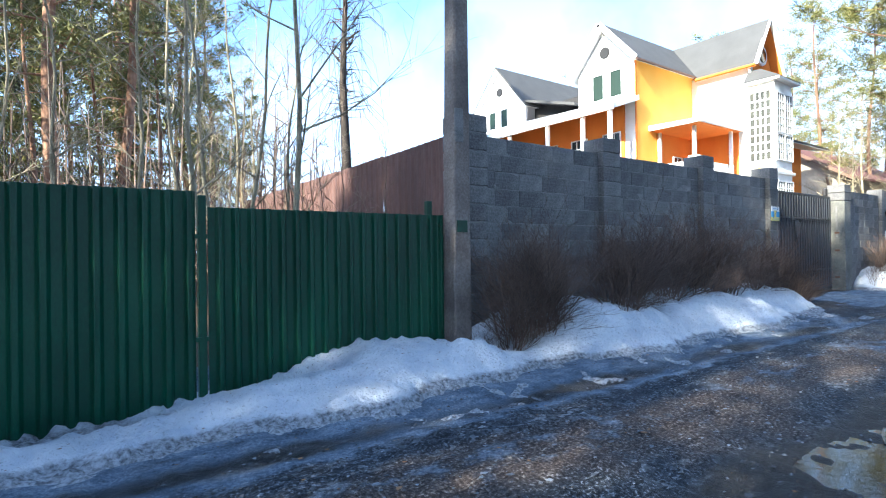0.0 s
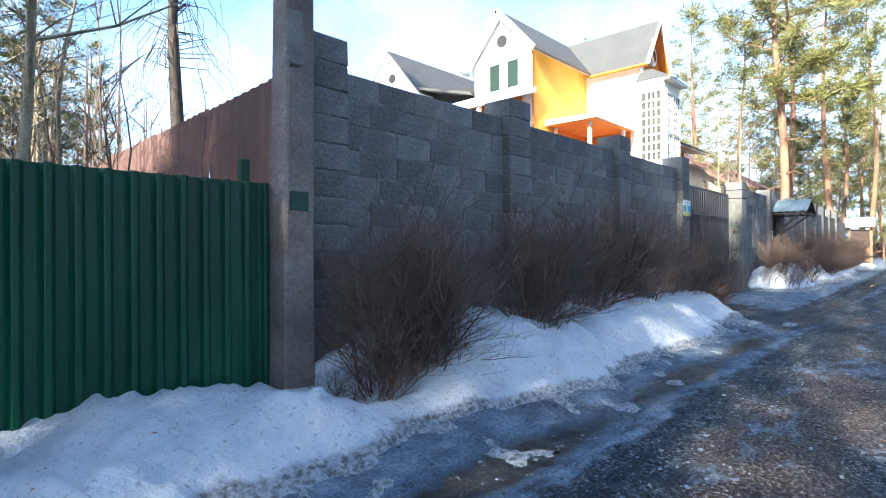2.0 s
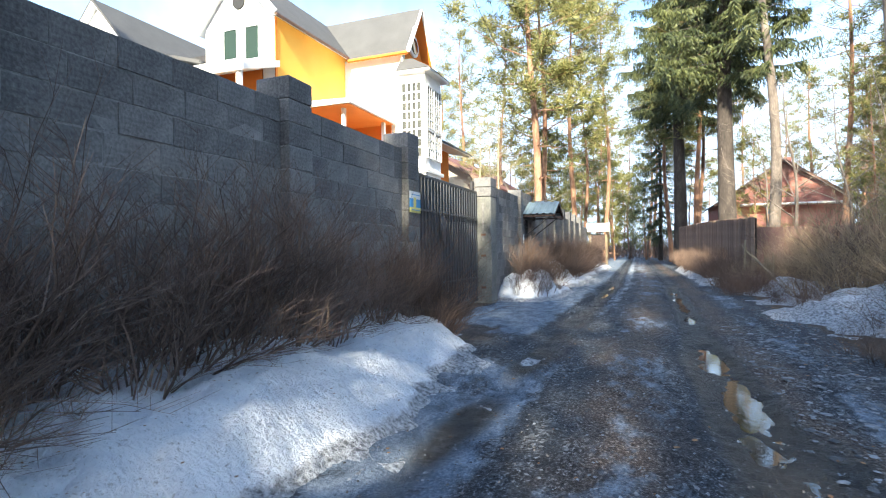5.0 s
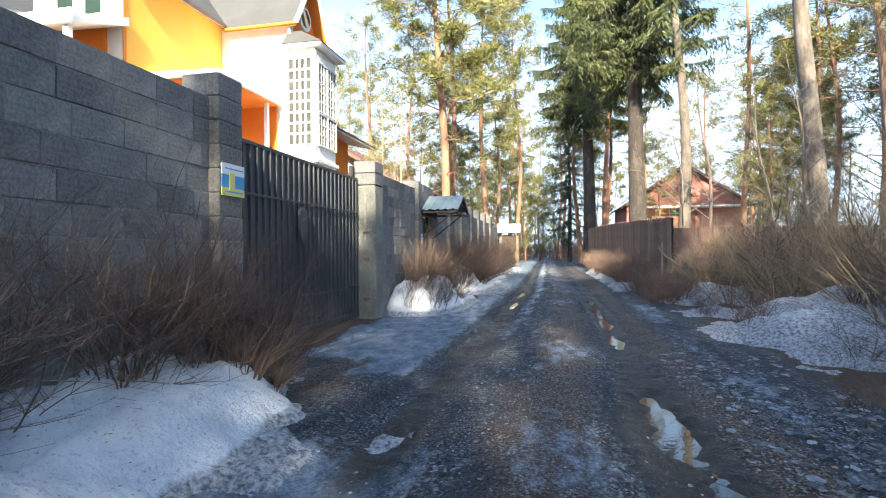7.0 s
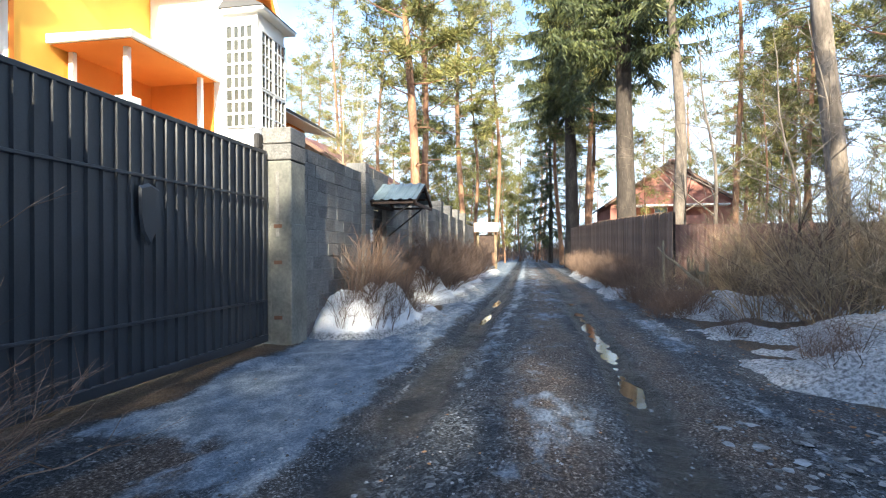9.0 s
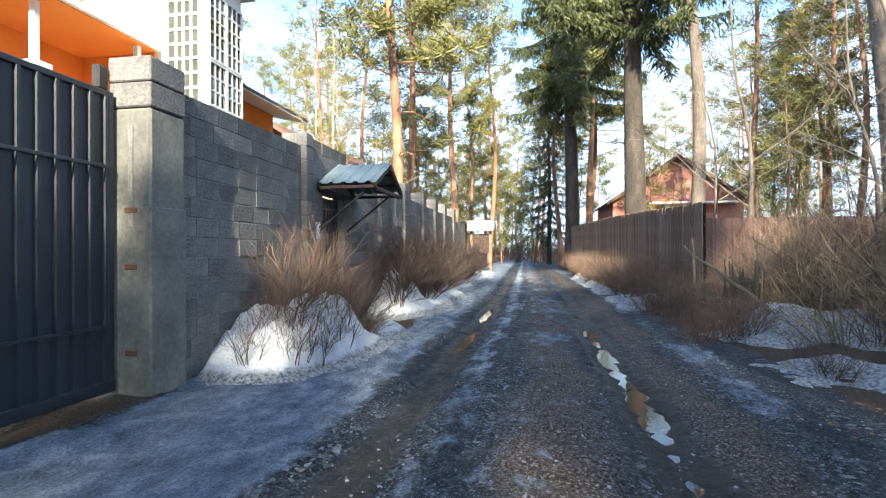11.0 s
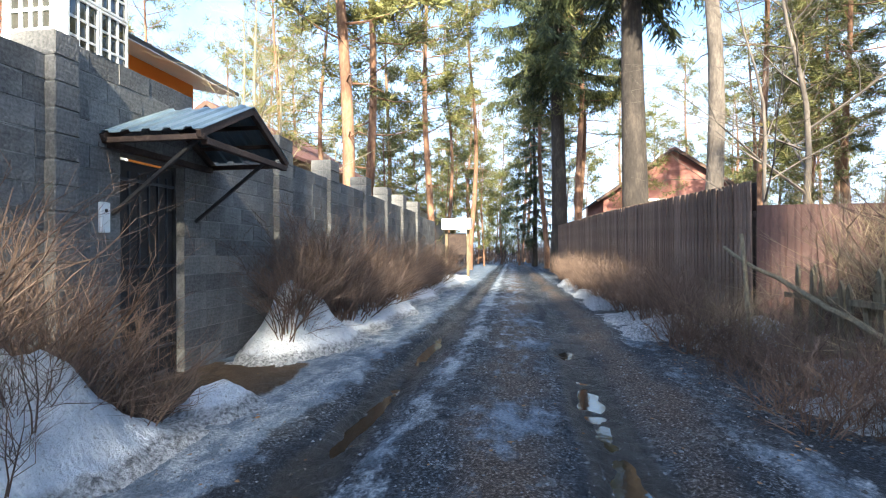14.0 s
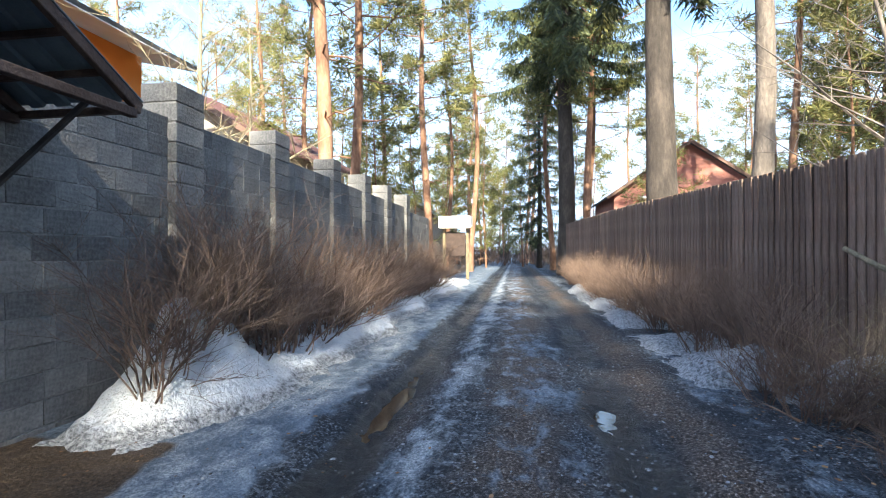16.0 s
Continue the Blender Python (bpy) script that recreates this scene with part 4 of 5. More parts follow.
    prism(bm, [(23.6, 12.75, 6.95), (27.55, 12.75, 6.95), (27.55, 15.35, 6.95), (23.6, 15.35, 6.95)], [(23.6, 12.75, 7.12), (27.55, 12.75, 7.12), (27.55, 15.35, 7.7), (23.6, 15.35, 7.2)])
    put(part("porch_roof", bm, M_WHITE, top, "white-edged porch roof"))
    put(part("porch_ceiling", boxed(23.72, 27.5, 12.87, 15.3, 6.925, 6.947), M_SHADED_ORANGE, top, "porch ceiling in the shaded orange tone"))
    # long veranda on the -x side
    put(roof_slab(top, (20.6, 15.2, 7.85), (22.65, 15.2, 8.55), (22.65, 27.0, 8.9), (20.6, 27.0, 7.95), 0.25, M_WHITE, "veranda_roof"))
    put(part("fascia", boxed(20.5, 20.62, 15.1, 27.0, 7.55, 7.95, 0.02), M_WHITE, top))
    for y in (15.4, 16.95, 19.2, 22, 25):
        wall("post", M_WHITE, 20.62, 20.78, y - 0.08, y + 0.08, 0, 7.6)
    wall("veranda_wall", M_SHADED_ORANGE, 22.5, 22.6, 15.95, 27.0, 4.0, 8.3)
    for k in range(5):
        put(grid_window("window", 0.95, 1.3, 3, 3, top, pose(22.42, 17.1 + 2.0 * k, 5.6, 0, 0, -90)))
    # far gable
    bm = bmesh.new()
    g3 = [(22.7, 0), (27.0, 0), (27.0, 10.1), (24.9, 12.3), (22.7, 9.9)]
    prism(bm, [(22.65, y, z) for y, z in g3], [(22.8, y, z) for y, z in g3])
    put(part("gable_wall", bm, M_WHITE, top, "white rendered gable wall"))
    put(roof_slab(top, (22.3, 22.4, 9.75), (30, 22.4, 9.75), (30, 24.9, 12.5), (22.3, 24.9, 12.5), lining=M_WHITE))
    put(roof_slab(top, (22.3, 24.9, 12.5), (30, 24.9, 12.5), (30, 27.3, 9.9), (22.3, 27.3, 9.9), lining=M_WHITE))
    put(roof_slab(top, (22.4, 18.9, 9.0), (29, 18.9, 9.0), (29, 22.6, 10.0), (22.4, 22.6, 10.0), name="link_roof"))
    wall("link_wall", M_DARKSTEEL, 23.4, 23.5, 18.7, 22.7, 6, 9.6)
    for y in (24.2, 25.25):
        put(grid_window("window", 0.55, 1.15, 1, 1, top, pose(22.58, y + 0.55, 8.7, 0, 0, -90), M_WHITE, M_GREENSH))
    bm = bmesh.new()
    bmesh.ops.create_cone(bm, cap_ends=True, segments=16, radius1=0.26, radius2=0.26, depth=0.08)
    bmesh.ops.transform(bm, matrix=pose(22.62, 24.9, 11.0, 0, 90, 0), verts=bm.verts[:])
    put(part("round_vent", bm, M_BLACK, top, "round vent"))
    # back part with a flat eave behind the bay
    wall("wall", M_SHADED_ORANGE, 29.0, 33.5, 12.5, 22, 0, 6.6)
    put(roof_slab(top, (29.0, 11.4, 6.55), (34.3, 11.4, 6.55), (34.3, 17, 7.8), (29.0, 17, 7.8), 0.12, M_ROOF, lining=M_WHITE))


big_house()


def gate_beacon():
    ob = empty("warning_lamp", 13.7, 6.0, 2.9, label="small yellow warning lamp on the gate post", category="lamp")
    part("cap", boxed(-0.07, 0.07, -0.07, 0.07, 0.05, 0.24, 0.03), M_YELP, ob)
    part("base", boxed(-0.05, 0.05, -0.05, 0.05, -0.3, 0.05, 0.01), M_BLACK, ob)


gate_beacon()


def simple_house(name, x, y, rz, w, d, eave, ridge, wall_mat, roof_mat, label, over=0.5, boards=0):
    """A gabled house: gable of width w towards -x of its own, ridge along its x, d long."""
    top = empty(name, x, y, 0, rz, label=label, category="house")
    g = [(-w / 2, 0), (w / 2, 0), (w / 2, eave), (0, ridge - 0.15), (-w / 2, eave)]
    bm = bmesh.new()
    prism(bm, [(0, a, z) for a, z in g], [(d, a, z) for a, z in g])
    part("wall", bm, wall_mat, top)
    sl = (ridge - eave) / (w / 2)
    e = w / 2 + over
    for s in (-1, 1):
        roof_slab(top, (-over, s * e, ridge - sl * e), (d + over, s * e, ridge - sl * e), (d + over, 0, ridge), (-over, 0, ridge), 0.14, roof_mat)
        part("bargeboard", beam(bmesh.new(), (-over - 0.02, s * e, ridge - sl * e - 0.1), (-over - 0.02, 0, ridge - 0.1), 0.05, 0.2), M_BROWN, top)
    for k in range(boards):
        z = eave + 0.2 + k * 0.24
        half = max(0.15, (ridge - z) / sl - 0.3)
        part("board", boxed(-0.03, -0.002, -half, half, z, z + 0.225), wall_mat, top)
    return top


def far_houses():
    h = simple_house("red_house", 57.2, -7.8, 1, 9.3, 9, 5.29, 8.45, M_BRICKRED, M_ROOF, "red wooden gabled house among the pines", 0.5, 10)
    part("porch_roof", boxed(-1.4, -0.05, -4.0, 3.2, 4.7, 4.85, 0.02), M_WHITE, h, "white porch roof edge")
    part("porch_wall", boxed(-1.2, -0.1, -3.6, 2.8, 0, 4.0), M_BRICKRED, h)
    grid_window("window", 0.9, 0.9, 2, 2, h, pose(-0.06, 1.2, 3.85, 0, 0, -90), M_WHITE, M_BLUEP)
    part("chimney", boxed(4, 4.6, -1.5, -0.9, 7.0, 9.2, 0.02), M_BRICKRED, h)
    h = simple_house("maroon_house", 40, 15.6, -4, 6.4, 8, 5.9, 7.9, M_CREAM, M_MAROON, "cream house with a maroon gabled roof", 0.8)
    part("brace", beam(bmesh.new(), (-0.6, -2.4, 5.6), (-0.05, -2.4, 4.8), 0.12, 0.12), M_BROWN, h)
    h = simple_house("grey_house", 62, 14, 0, 8, 9, 4.6, 7.2, M_CREAM, M_BLUEROOF, "far house with a pale metal roof")
    s = empty("notice_shelter", 48, 6.0, 0, label="small roadside shelter with a snowy pale roof", category="shelter")
    bm = bmesh.new()
    prism(bm, [(-0.5, -0.8, 2.6), (0.6, -0.8, 2.75), (0.6, 0.8, 2.75), (-0.5, 0.8, 2.6)], [(-0.5, -0.8, 3.2), (0.6, -0.8, 3.25), (0.6, 0.8, 3.25), (-0.5, 0.8, 3.2)])
    part("roof", bm, M_WHITE, s)
    for a in (-0.6, 0.6):
        part("post", boxed(-0.06, 0.06, a - 0.07, a + 0.07, -0.1, 2.7), M_OLDWOOD, s)
    part("board", boxed(-0.03, 0.03, -0.5, 0.5, 1.2, 2.4, 0.01), M_DARKWOOD, s)


far_houses()


# ---------------------------------------------------------------- fences on the other side
def plank_fence():
    top = empty("plank_fence", 0, 0, 0, label="dark brown vertical plank fence", category="fence")
    r = random.Random(3)
    me = None
    pts = [(25.95, -0.97, 2.27), (36.0, -0.42, 2.62), (50.0, 0.35, 2.85)]
    for (xa, ya, za), (xb, yb, zb) in zip(pts, pts[1:]):
        ln = math.hypot(xb - xa, yb - ya)
        rz = math.degrees(math.atan2(yb - ya, xb - xa))
        n = round(ln / 0.145)
        for k in range(n):
            f = k / n
            if me is None:
                bm = boxed(0, 0.105, -0.012, 0.012, -0.1, 2.27, 0.004)
                ob = part("plank", bm, M_PLANK, top)
                me = ob.data
            else:
                ob = new("plank", me)
                ob.parent = top
            ob.matrix_basis = pose(xa + (xb - xa) * f, ya + (yb - ya) * f, za + (zb - za) * f - 2.27 + r.uniform(-0.006, 0.006), r.uniform(-0.3, 0.3), r.uniform(-0.15, 0.15), rz)
        for z in (0.5, 1.8):
            part("rail", beam(bmesh.new(), (xa, ya - 0.05, z + za - 2.27), (xb, yb - 0.05, z + zb - 2.27), 0.05, 0.09), M_DARKWOOD, top)
        # added dark sheet that stands for the shade in the gaps between planks
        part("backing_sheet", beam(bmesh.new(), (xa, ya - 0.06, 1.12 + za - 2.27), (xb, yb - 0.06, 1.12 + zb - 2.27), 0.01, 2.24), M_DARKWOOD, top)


plank_fence()


def side_fence():
    top = empty("sheet_fence", 26.0, -1.05, 0, label="reddish brown metal sheet fence in patchy sun", category="fence")
    for k in range(5):
        V, F = profiled(2.4, 0.2, 0.018, 0.0, 1.93, 0.02)
        ob = raw("sheet", V, F, M_REDFENCE, top)
        ob.matrix_basis = pose(0.03 * k, -2.4 * k, 0, 0, 0, -90)
        ob.modifiers.new("thick", "SOLIDIFY").thickness = 0.004
    for k in range(5):
        part("post", boxed(-0.03, 0.03, -0.03, 0.03, -0.3, 1.9, 0.005, pose(0.08, -2.4 * k, 0)), M_RUST, top)


side_fence()


def picket_fence():
    top = empty("picket_fence", 22.9, -0.95, 0, -3, label="broken old picket fence of grey weathered wood", category="fence")
    r = random.Random(5)
    for k in range(13):
        bm = bmesh.new()
        h = 1.0 + r.uniform(-0.2, 0.15)
        w = 0.045
        ring = [(-w, 0), (w, 0), (w, h), (0, h + 0.08), (-w, h)]
        prism(bm, [(a, -0.01, z) for a, z in ring], [(a, 0.012, z) for a, z in ring])
        ob = part("picket", bm, M_OLDWOOD, top)
        ob.matrix_basis = pose(k * 0.17, 0, -0.08, r.uniform(-4, 4), r.uniform(-9, 9), 0)
    for z in (0.3, 0.8):
        part("rail", beam(bmesh.new(), (-0.1, 0.03, z), (2.2, 0.03, z - 0.05), 0.04, 0.06), M_OLDWOOD, top)
    V, F = [], []
    a, b = Vector((25.9, -0.6, 1.32)), Vector((22.5, -0.98, 0.36))
    tube(V, F, [a.lerp(b, i / 8) + Vector((0, 0.02 * math.sin(i), 0.02 * math.cos(2 * i))) for i in range(9)], [0.024 + 0.0015 * i for i in range(9)], 8)
    tagged(raw("fallen_pole", V, F, M_OLDWOOD), "fallen weathered pole leaning on the old pickets", "pole")
    V, F = [], []
    a, b = Vector((24.7, -0.5, 0.1)), Vector((25.3, -0.6, 1.5))
    tube(V, F, [a.lerp(b, i / 6) + Vector((0.02 * math.sin(i), 0, 0)) for i in range(7)], [0.026] * 7, 7)
    tagged(raw("leaning_stake", V, F, M_OLDWOOD), "bare leaning wooden stake beside the fence", "stake")


picket_fence()


# ---------------------------------------------------------------- plants
def bush_meshes(seed, stems, height, spread, lean, mat, subs=6, twigs=3, thick=1.0):
    """A bare shrub, as two meshes: crooked stems from one stool, and the fine twigs on them."""
    r = random.Random(seed)
    SV, SF, V, F = [], [], [], []

    def crook(p, d, length, n, wild):
        pts, q, dd = [p.copy()], p.copy(), d.normalized()
        for _ in range(n):
            dd = (dd + Vector((r.gauss(0, 1), r.gauss(0, 1), r.gauss(0.1, 0.6))) * wild).normalized()
            q = q + dd * (length / n)
            pts.append(q.copy())
        return pts, dd

    for k in range(stems):
        a = r.uniform(0, 2 * math.pi)
        q = math.sqrt(r.random())
        p = Vector((math.cos(a) * q * spread * 0.3, math.sin(a) * q * spread * 0.3, -0.1))
        tilt = q * spread / height * (1.0 if k % 7 else 2.6)
        d = Vector((math.cos(a) * tilt, math.sin(a) * tilt, 1.0)) + Vector(lean)
        h = height * r.uniform(0.65, 1.05) * (1.0 if k % 7 else 0.6)
        n = 5
        pts, dd = crook(p, d, h, n, 0.24)
        r0 = thick * r.uniform(0.006, 0.013)
        tube(SV, SF, pts, [r0 * (1 - 0.72 * i / n) for i in range(n + 1)], 3)
        for _ in range(subs):
            i = r.randrange(1, n)
            b = r.uniform(0, 2 * math.pi)
            sd = (pts[i + 1] - pts[i]).normalized() + Vector((math.cos(b), math.sin(b), 0.0)) * r.uniform(0.5, 1.3)
            l = height * r.uniform(0.2, 0.45)
            sp, _ = crook(pts[i].lerp(pts[i + 1], r.random()), sd, l, 2, 0.26)
            rr = r0 * (1 - 0.72 * i / n) * 0.55
            tube(V, F, sp, [rr, rr * 0.75, rr * 0.3], 3)
            for _ in range(twigs):
                j = r.randrange(0, 2)
                b = r.uniform(0, 2 * math.pi)
                td = sd.normalized() + Vector((math.cos(b), math.sin(b), 0.25)) * 0.95
                q = sp[j].lerp(sp[j + 1], r.uniform(0.2, 1.0))
                tube(V, F, [q, q + td.normalized() * l * r.uniform(0.25, 0.6)], [rr * 0.55, rr * 0.25], 3)
    out = []
    for name, v, f in (("stem", SV, SF), ("twig", V, F)):
        me = bpy.data.meshes.new(name)
        me.from_pydata(v, [], f)
        me.materials.append(mat)
        out.append(me)
    return out


def build_bushes():
    dense = [bush_meshes(1 + i, 28, 1.35, 0.55, (0.08, -0.12, 0), M_TWIG, 9, 5) for i in range(3)]
    rust = [bush_meshes(11 + i, 22, 1.15, 0.55, (0.12, -0.12, 0), M_TWIGR, 6, 3) for i in range(3)]
    straw = [bush_meshes(21 + i, 20, 1.7, 0.75, (0.0, 0.08, 0), M_TWIGY, 6, 3) for i in range(3)]
    dark = [bush_meshes(41 + i, 22, 1.3, 0.6, (0.0, 0.08, 0), M_TWIG, 6, 3) for i in range(2)]
    hedge = [bush_meshes(61 + i, 20, 1.2, 0.55, (0.05, -0.05, 0), M_TWIGR, 7, 3) for i in range(4)]
    low = [bush_meshes(31 + i, 16, 0.85, 0.5, (0, 0, 0), M_TWIG, 6, 4, 0.55) for i in range(2)]
    r = random.Random(9)

    def put(kind, x, y, s=1.0, sz=1.0, label="bare brown many-stemmed shrub", group="shrubs along the wall"):
        top = new("shrub")
        z = ground_height(x, y) + max(0, bank_height(x, y) if y > 3 else right_height(x, y)) - 0.03
        top.matrix_basis = pose(x, y, z, 0, 0, r.uniform(-40, 40)) @ Matrix.Diagonal((s, s, s * sz, 1))
        for me in r.choice(kind):
            ob = new(me.name.split(".")[0], me)
            ob.parent = top
            ob["kind"] = "stuff"
        tagged(top, label, "shrub", group=group)

    for x, y, s, sz in ((4.5, 4.75, 0.75, 0.95), (4.8, 4.95, 0.85, 1.15), (5.1, 4.85, 0.9, 1.1), (5.35, 5.05, 0.75, 1.05), (4.9, 4.65, 0.85, 1.1), (4.7, 5.1, 0.9, 1.2), (6.45, 4.75, 0.8, 1.1), (6.75, 5.05, 0.9, 1.15), (8.0, 4.9, 0.85, 1.05), (7.15, 4.95, 0.9, 1.05), (7.55, 5.15, 0.95, 1.1), (8.5, 5.15, 1.0, 1.1), (9.0, 5.1, 1.0, 1.1),
                        (9.6, 5.1, 1.0, 1.1), (10.5, 5.2, 1.0, 1.0), (11.6, 5.2, 1.0, 1.0), (12.2, 5.1, 0.95, 1.0), (12.5, 4.9, 0.9, 1.0)):
        put(dense, x, y, s, sz)
    for x, y, s in ((12.9, 4.95, 0.9), (13.1, 5.2, 0.8), (4.45, 4.65, 0.55), (4.6, 4.75, 0.5), (12.35, 4.75, 0.7), (12.7, 4.75, 0.6)):
        put(rust, x, y, s, 0.95, "low russet bare shrub at the wall")
    for x, y in ((6.3, 4.4), (6.6, 4.55), (5.1, 4.5), (4.2, 4.9)):
        put(low, x, y, 0.7, 0.7, "small bare sapling clump in the snow")
    for x, y in ((19.2, 4.85), (19.5, 4.7), (19.75, 5.0), (20.05, 4.65), (20.35, 4.75), (19.0, 5.25), (19.55, 5.3)):
        put(low, x, y, r.uniform(0.75, 1.0), 1.0, "thin bare sapling clump in the snow heap")
    for x, y, s in ((20.0, 5.35, 0.95), (20.4, 5.35, 1.1), (20.8, 5.35, 1.15), (21.2, 5.3, 1.1), (20.8, 4.85, 0.65), (21.1, 4.75, 0.7), (21.4, 5.0, 0.75), (20.6, 5.1, 0.8)):
        put(rust, x, y, s, 1.05, "russet bare shrub growing out of the snow heap")
    for x, y, s in ((24.2, 5.05, 0.95), (24.8, 5.2, 1.05), (25.2, 5.05, 1.0)):
        put(dense, x, y, s, 1.0)
    for k in range(34):
        x = 25.5 + k * 0.42
        put(hedge, x, 5.25 + drift(x) + r.uniform(-0.2, 0.12), r.uniform(1.2, 1.4), r.uniform(0.95, 1.1), "bare russet-brown hedge shrub")
    for k in range(40):
        x = 26.0 + k * 0.45
        put(hedge, x, -0.1 + drift(x) + r.uniform(-0.25, 0.2), r.uniform(0.85, 1.05), r.uniform(0.95, 1.1), "bare russet-brown hedge shrub", "shrubs along the far verge")
    for k in range(18):
        put(low if k % 2 == 0 else rust, r.uniform(21.8, 26.5), r.uniform(-0.6, 0.15), r.uniform(0.5, 0.75), 1.0, "low bare shrub on the verge", "shrubs along the far verge")
    for k in range(30):
        x = r.uniform(13.0, 25.0)
        put(straw if k % 2 else dark, x, r.uniform(-2.4, -0.8) - (0.2 if x < 20 else 0.55), r.uniform(0.8, 1.15), r.uniform(0.9, 1.15), "straw-coloured tangled bare shrub" if k % 2 else "dark tangled bare shrub", "shrubs along the far verge")
    for k in range(34):
        x = r.uniform(14, 26)
        put(straw if k % 4 else dark, x, r.uniform(-6.5, -2.3), r.uniform(1.3, 1.7) if x < 20 else r.uniform(1.3, 1.85), 1.1, "tall straw-coloured bare shrub" if k % 4 else "tall dark bare shrub", "shrubs along the far verge")
    for k in range(12):
        put(dark if k % 2 else straw, r.uniform(23.8, 25.7), r.uniform(-5.5, -1.4), r.uniform(1.1, 1.4), 1.1, "dark bare shrub before the sheet fence" if k % 2 else "straw-coloured bare shrub before the sheet fence", "shrubs along the far verge")
    for x, y, s in ((25.2, -0.45, 0.65), (25.7, -0.5, 0.7), (24.7, -0.5, 0.6), (24.9, -0.75, 0.7)):
        put(straw, x, y, s, 0.9, "straw-coloured bare shrub by the old pickets", "shrubs along the far verge")
    for x, y, s in ((24.3, -0.2, 0.7), (25.0, 0.0, 0.75), (25.6, 0.15, 0.8), (23.6, -0.4, 0.7), (24.1, -0.6, 0.75), (22.9, -0.55, 0.65)):
        put(rust, x, y, s, 1.0, "low russet bare shrub on the verge", "shrubs along the far verge")
    for k in range(10):
        put(low, r.uniform(12.5, 22), r.uniform(-0.8, 0.0), r.uniform(0.6, 0.9), 0.8, "small bare sapling clump in the snow", "shrubs along the far verge")


build_bushes()


def branch(V, F, r, p, d, length, rad, depth, droop=0.0, sides=5):
    """A wavering limb with side limbs."""
    n = 3
    pts, q, dd = [p.copy()], p.copy(), d.copy()
    for i in range(n):
        dd = (dd + Vector((r.uniform(-1, 1), r.uniform(-1, 1), r.uniform(-0.6, 0.8) - droop)) * 0.2).normalized()
        q = q + dd * (length / n)
        pts.append(q.copy())
    tube(V, F, pts, [rad * (1 - 0.8 * i / n) for i in range(n + 1)], sides)
    if depth > 0:
        for i in range(1, n + 1):
            for _ in range(2 if depth > 1 else 1):
                a = Vector((r.uniform(-1, 1), r.uniform(-1, 1), r.uniform(-0.2, 0.7)))
                branch(V, F, r, pts[i], (dd * 0.6 + a).normalized(), length * r.uniform(0.35, 0.6), rad * (1 - 0.8 * i / n) * 0.55 + 0.002, depth - 1, droop, 3)
    return pts


def bare_tree(name, seed, height, rad, mat, label, x, y, lean=(0, 0), start=0.25, limbs=16, length=1.6):
    r = random.Random(seed)
    top = empty(name, x, y, ground_height(x, y), label=label, category="tree")
    V, F = [], []
    n = 10
    pts = [Vector((lean[0] * (i / n) ** 1.5 + 0.06 * math.sin(i * 1.3 + seed), lean[1] * (i / n) ** 1.5 + 0.06 * math.cos(i + seed), height * i / n - 0.15)) for i in range(n + 1)]
    tube(V, F, pts, [rad * (1 - 0.85 * i / n) for i in range(n + 1)], 7)
    raw("trunk", V, F, mat, top, smooth=True)
    V, F = [], []
    for k in range(limbs):
        f = start + (0.97 - start) * k / limbs
        i = int(f * n)
        p = pts[i].lerp(pts[i + 1], f * n - i)
        a = r.uniform(0, 2 * math.pi)
        branch(V, F, r, p, Vector((math.cos(a), math.sin(a), r.uniform(0.4, 1.1))).normalized(), length * (1.15 - f) * r.uniform(0.7, 1.3), rad * (1 - 0.85 * f) * 0.5, 2, 0.0, 4)
    tagged(raw("branch", V, F, mat, top), kind="stuff")
    return top


def tuft(V, F, r, c, size, n, up=0.25):
    """A loose clump of thin needle sprays round c."""
    for _ in range(n):
        d = Vector((r.gauss(0, 1), r.gauss(0, 1), r.gauss(0, 0.75) + up))
        d.normalize()
        s = d.cross(Vector((r.uniform(-1, 1), r.uniform(-1, 1), r.uniform(-1, 1))))
        s.normalize()
        a = c + d * size * r.uniform(0.0, 0.6)
        l, w = size * r.uniform(0.35, 0.8), size * r.uniform(0.032, 0.062)
        b = len(V)
        e, f, g = a + s * w, a - s * w, a + d * l
        V.extend(((e.x, e.y, e.z), (f.x, f.y, f.z), (g.x, g.y, g.z)))
        F.append((b, b + 1, b + 2))


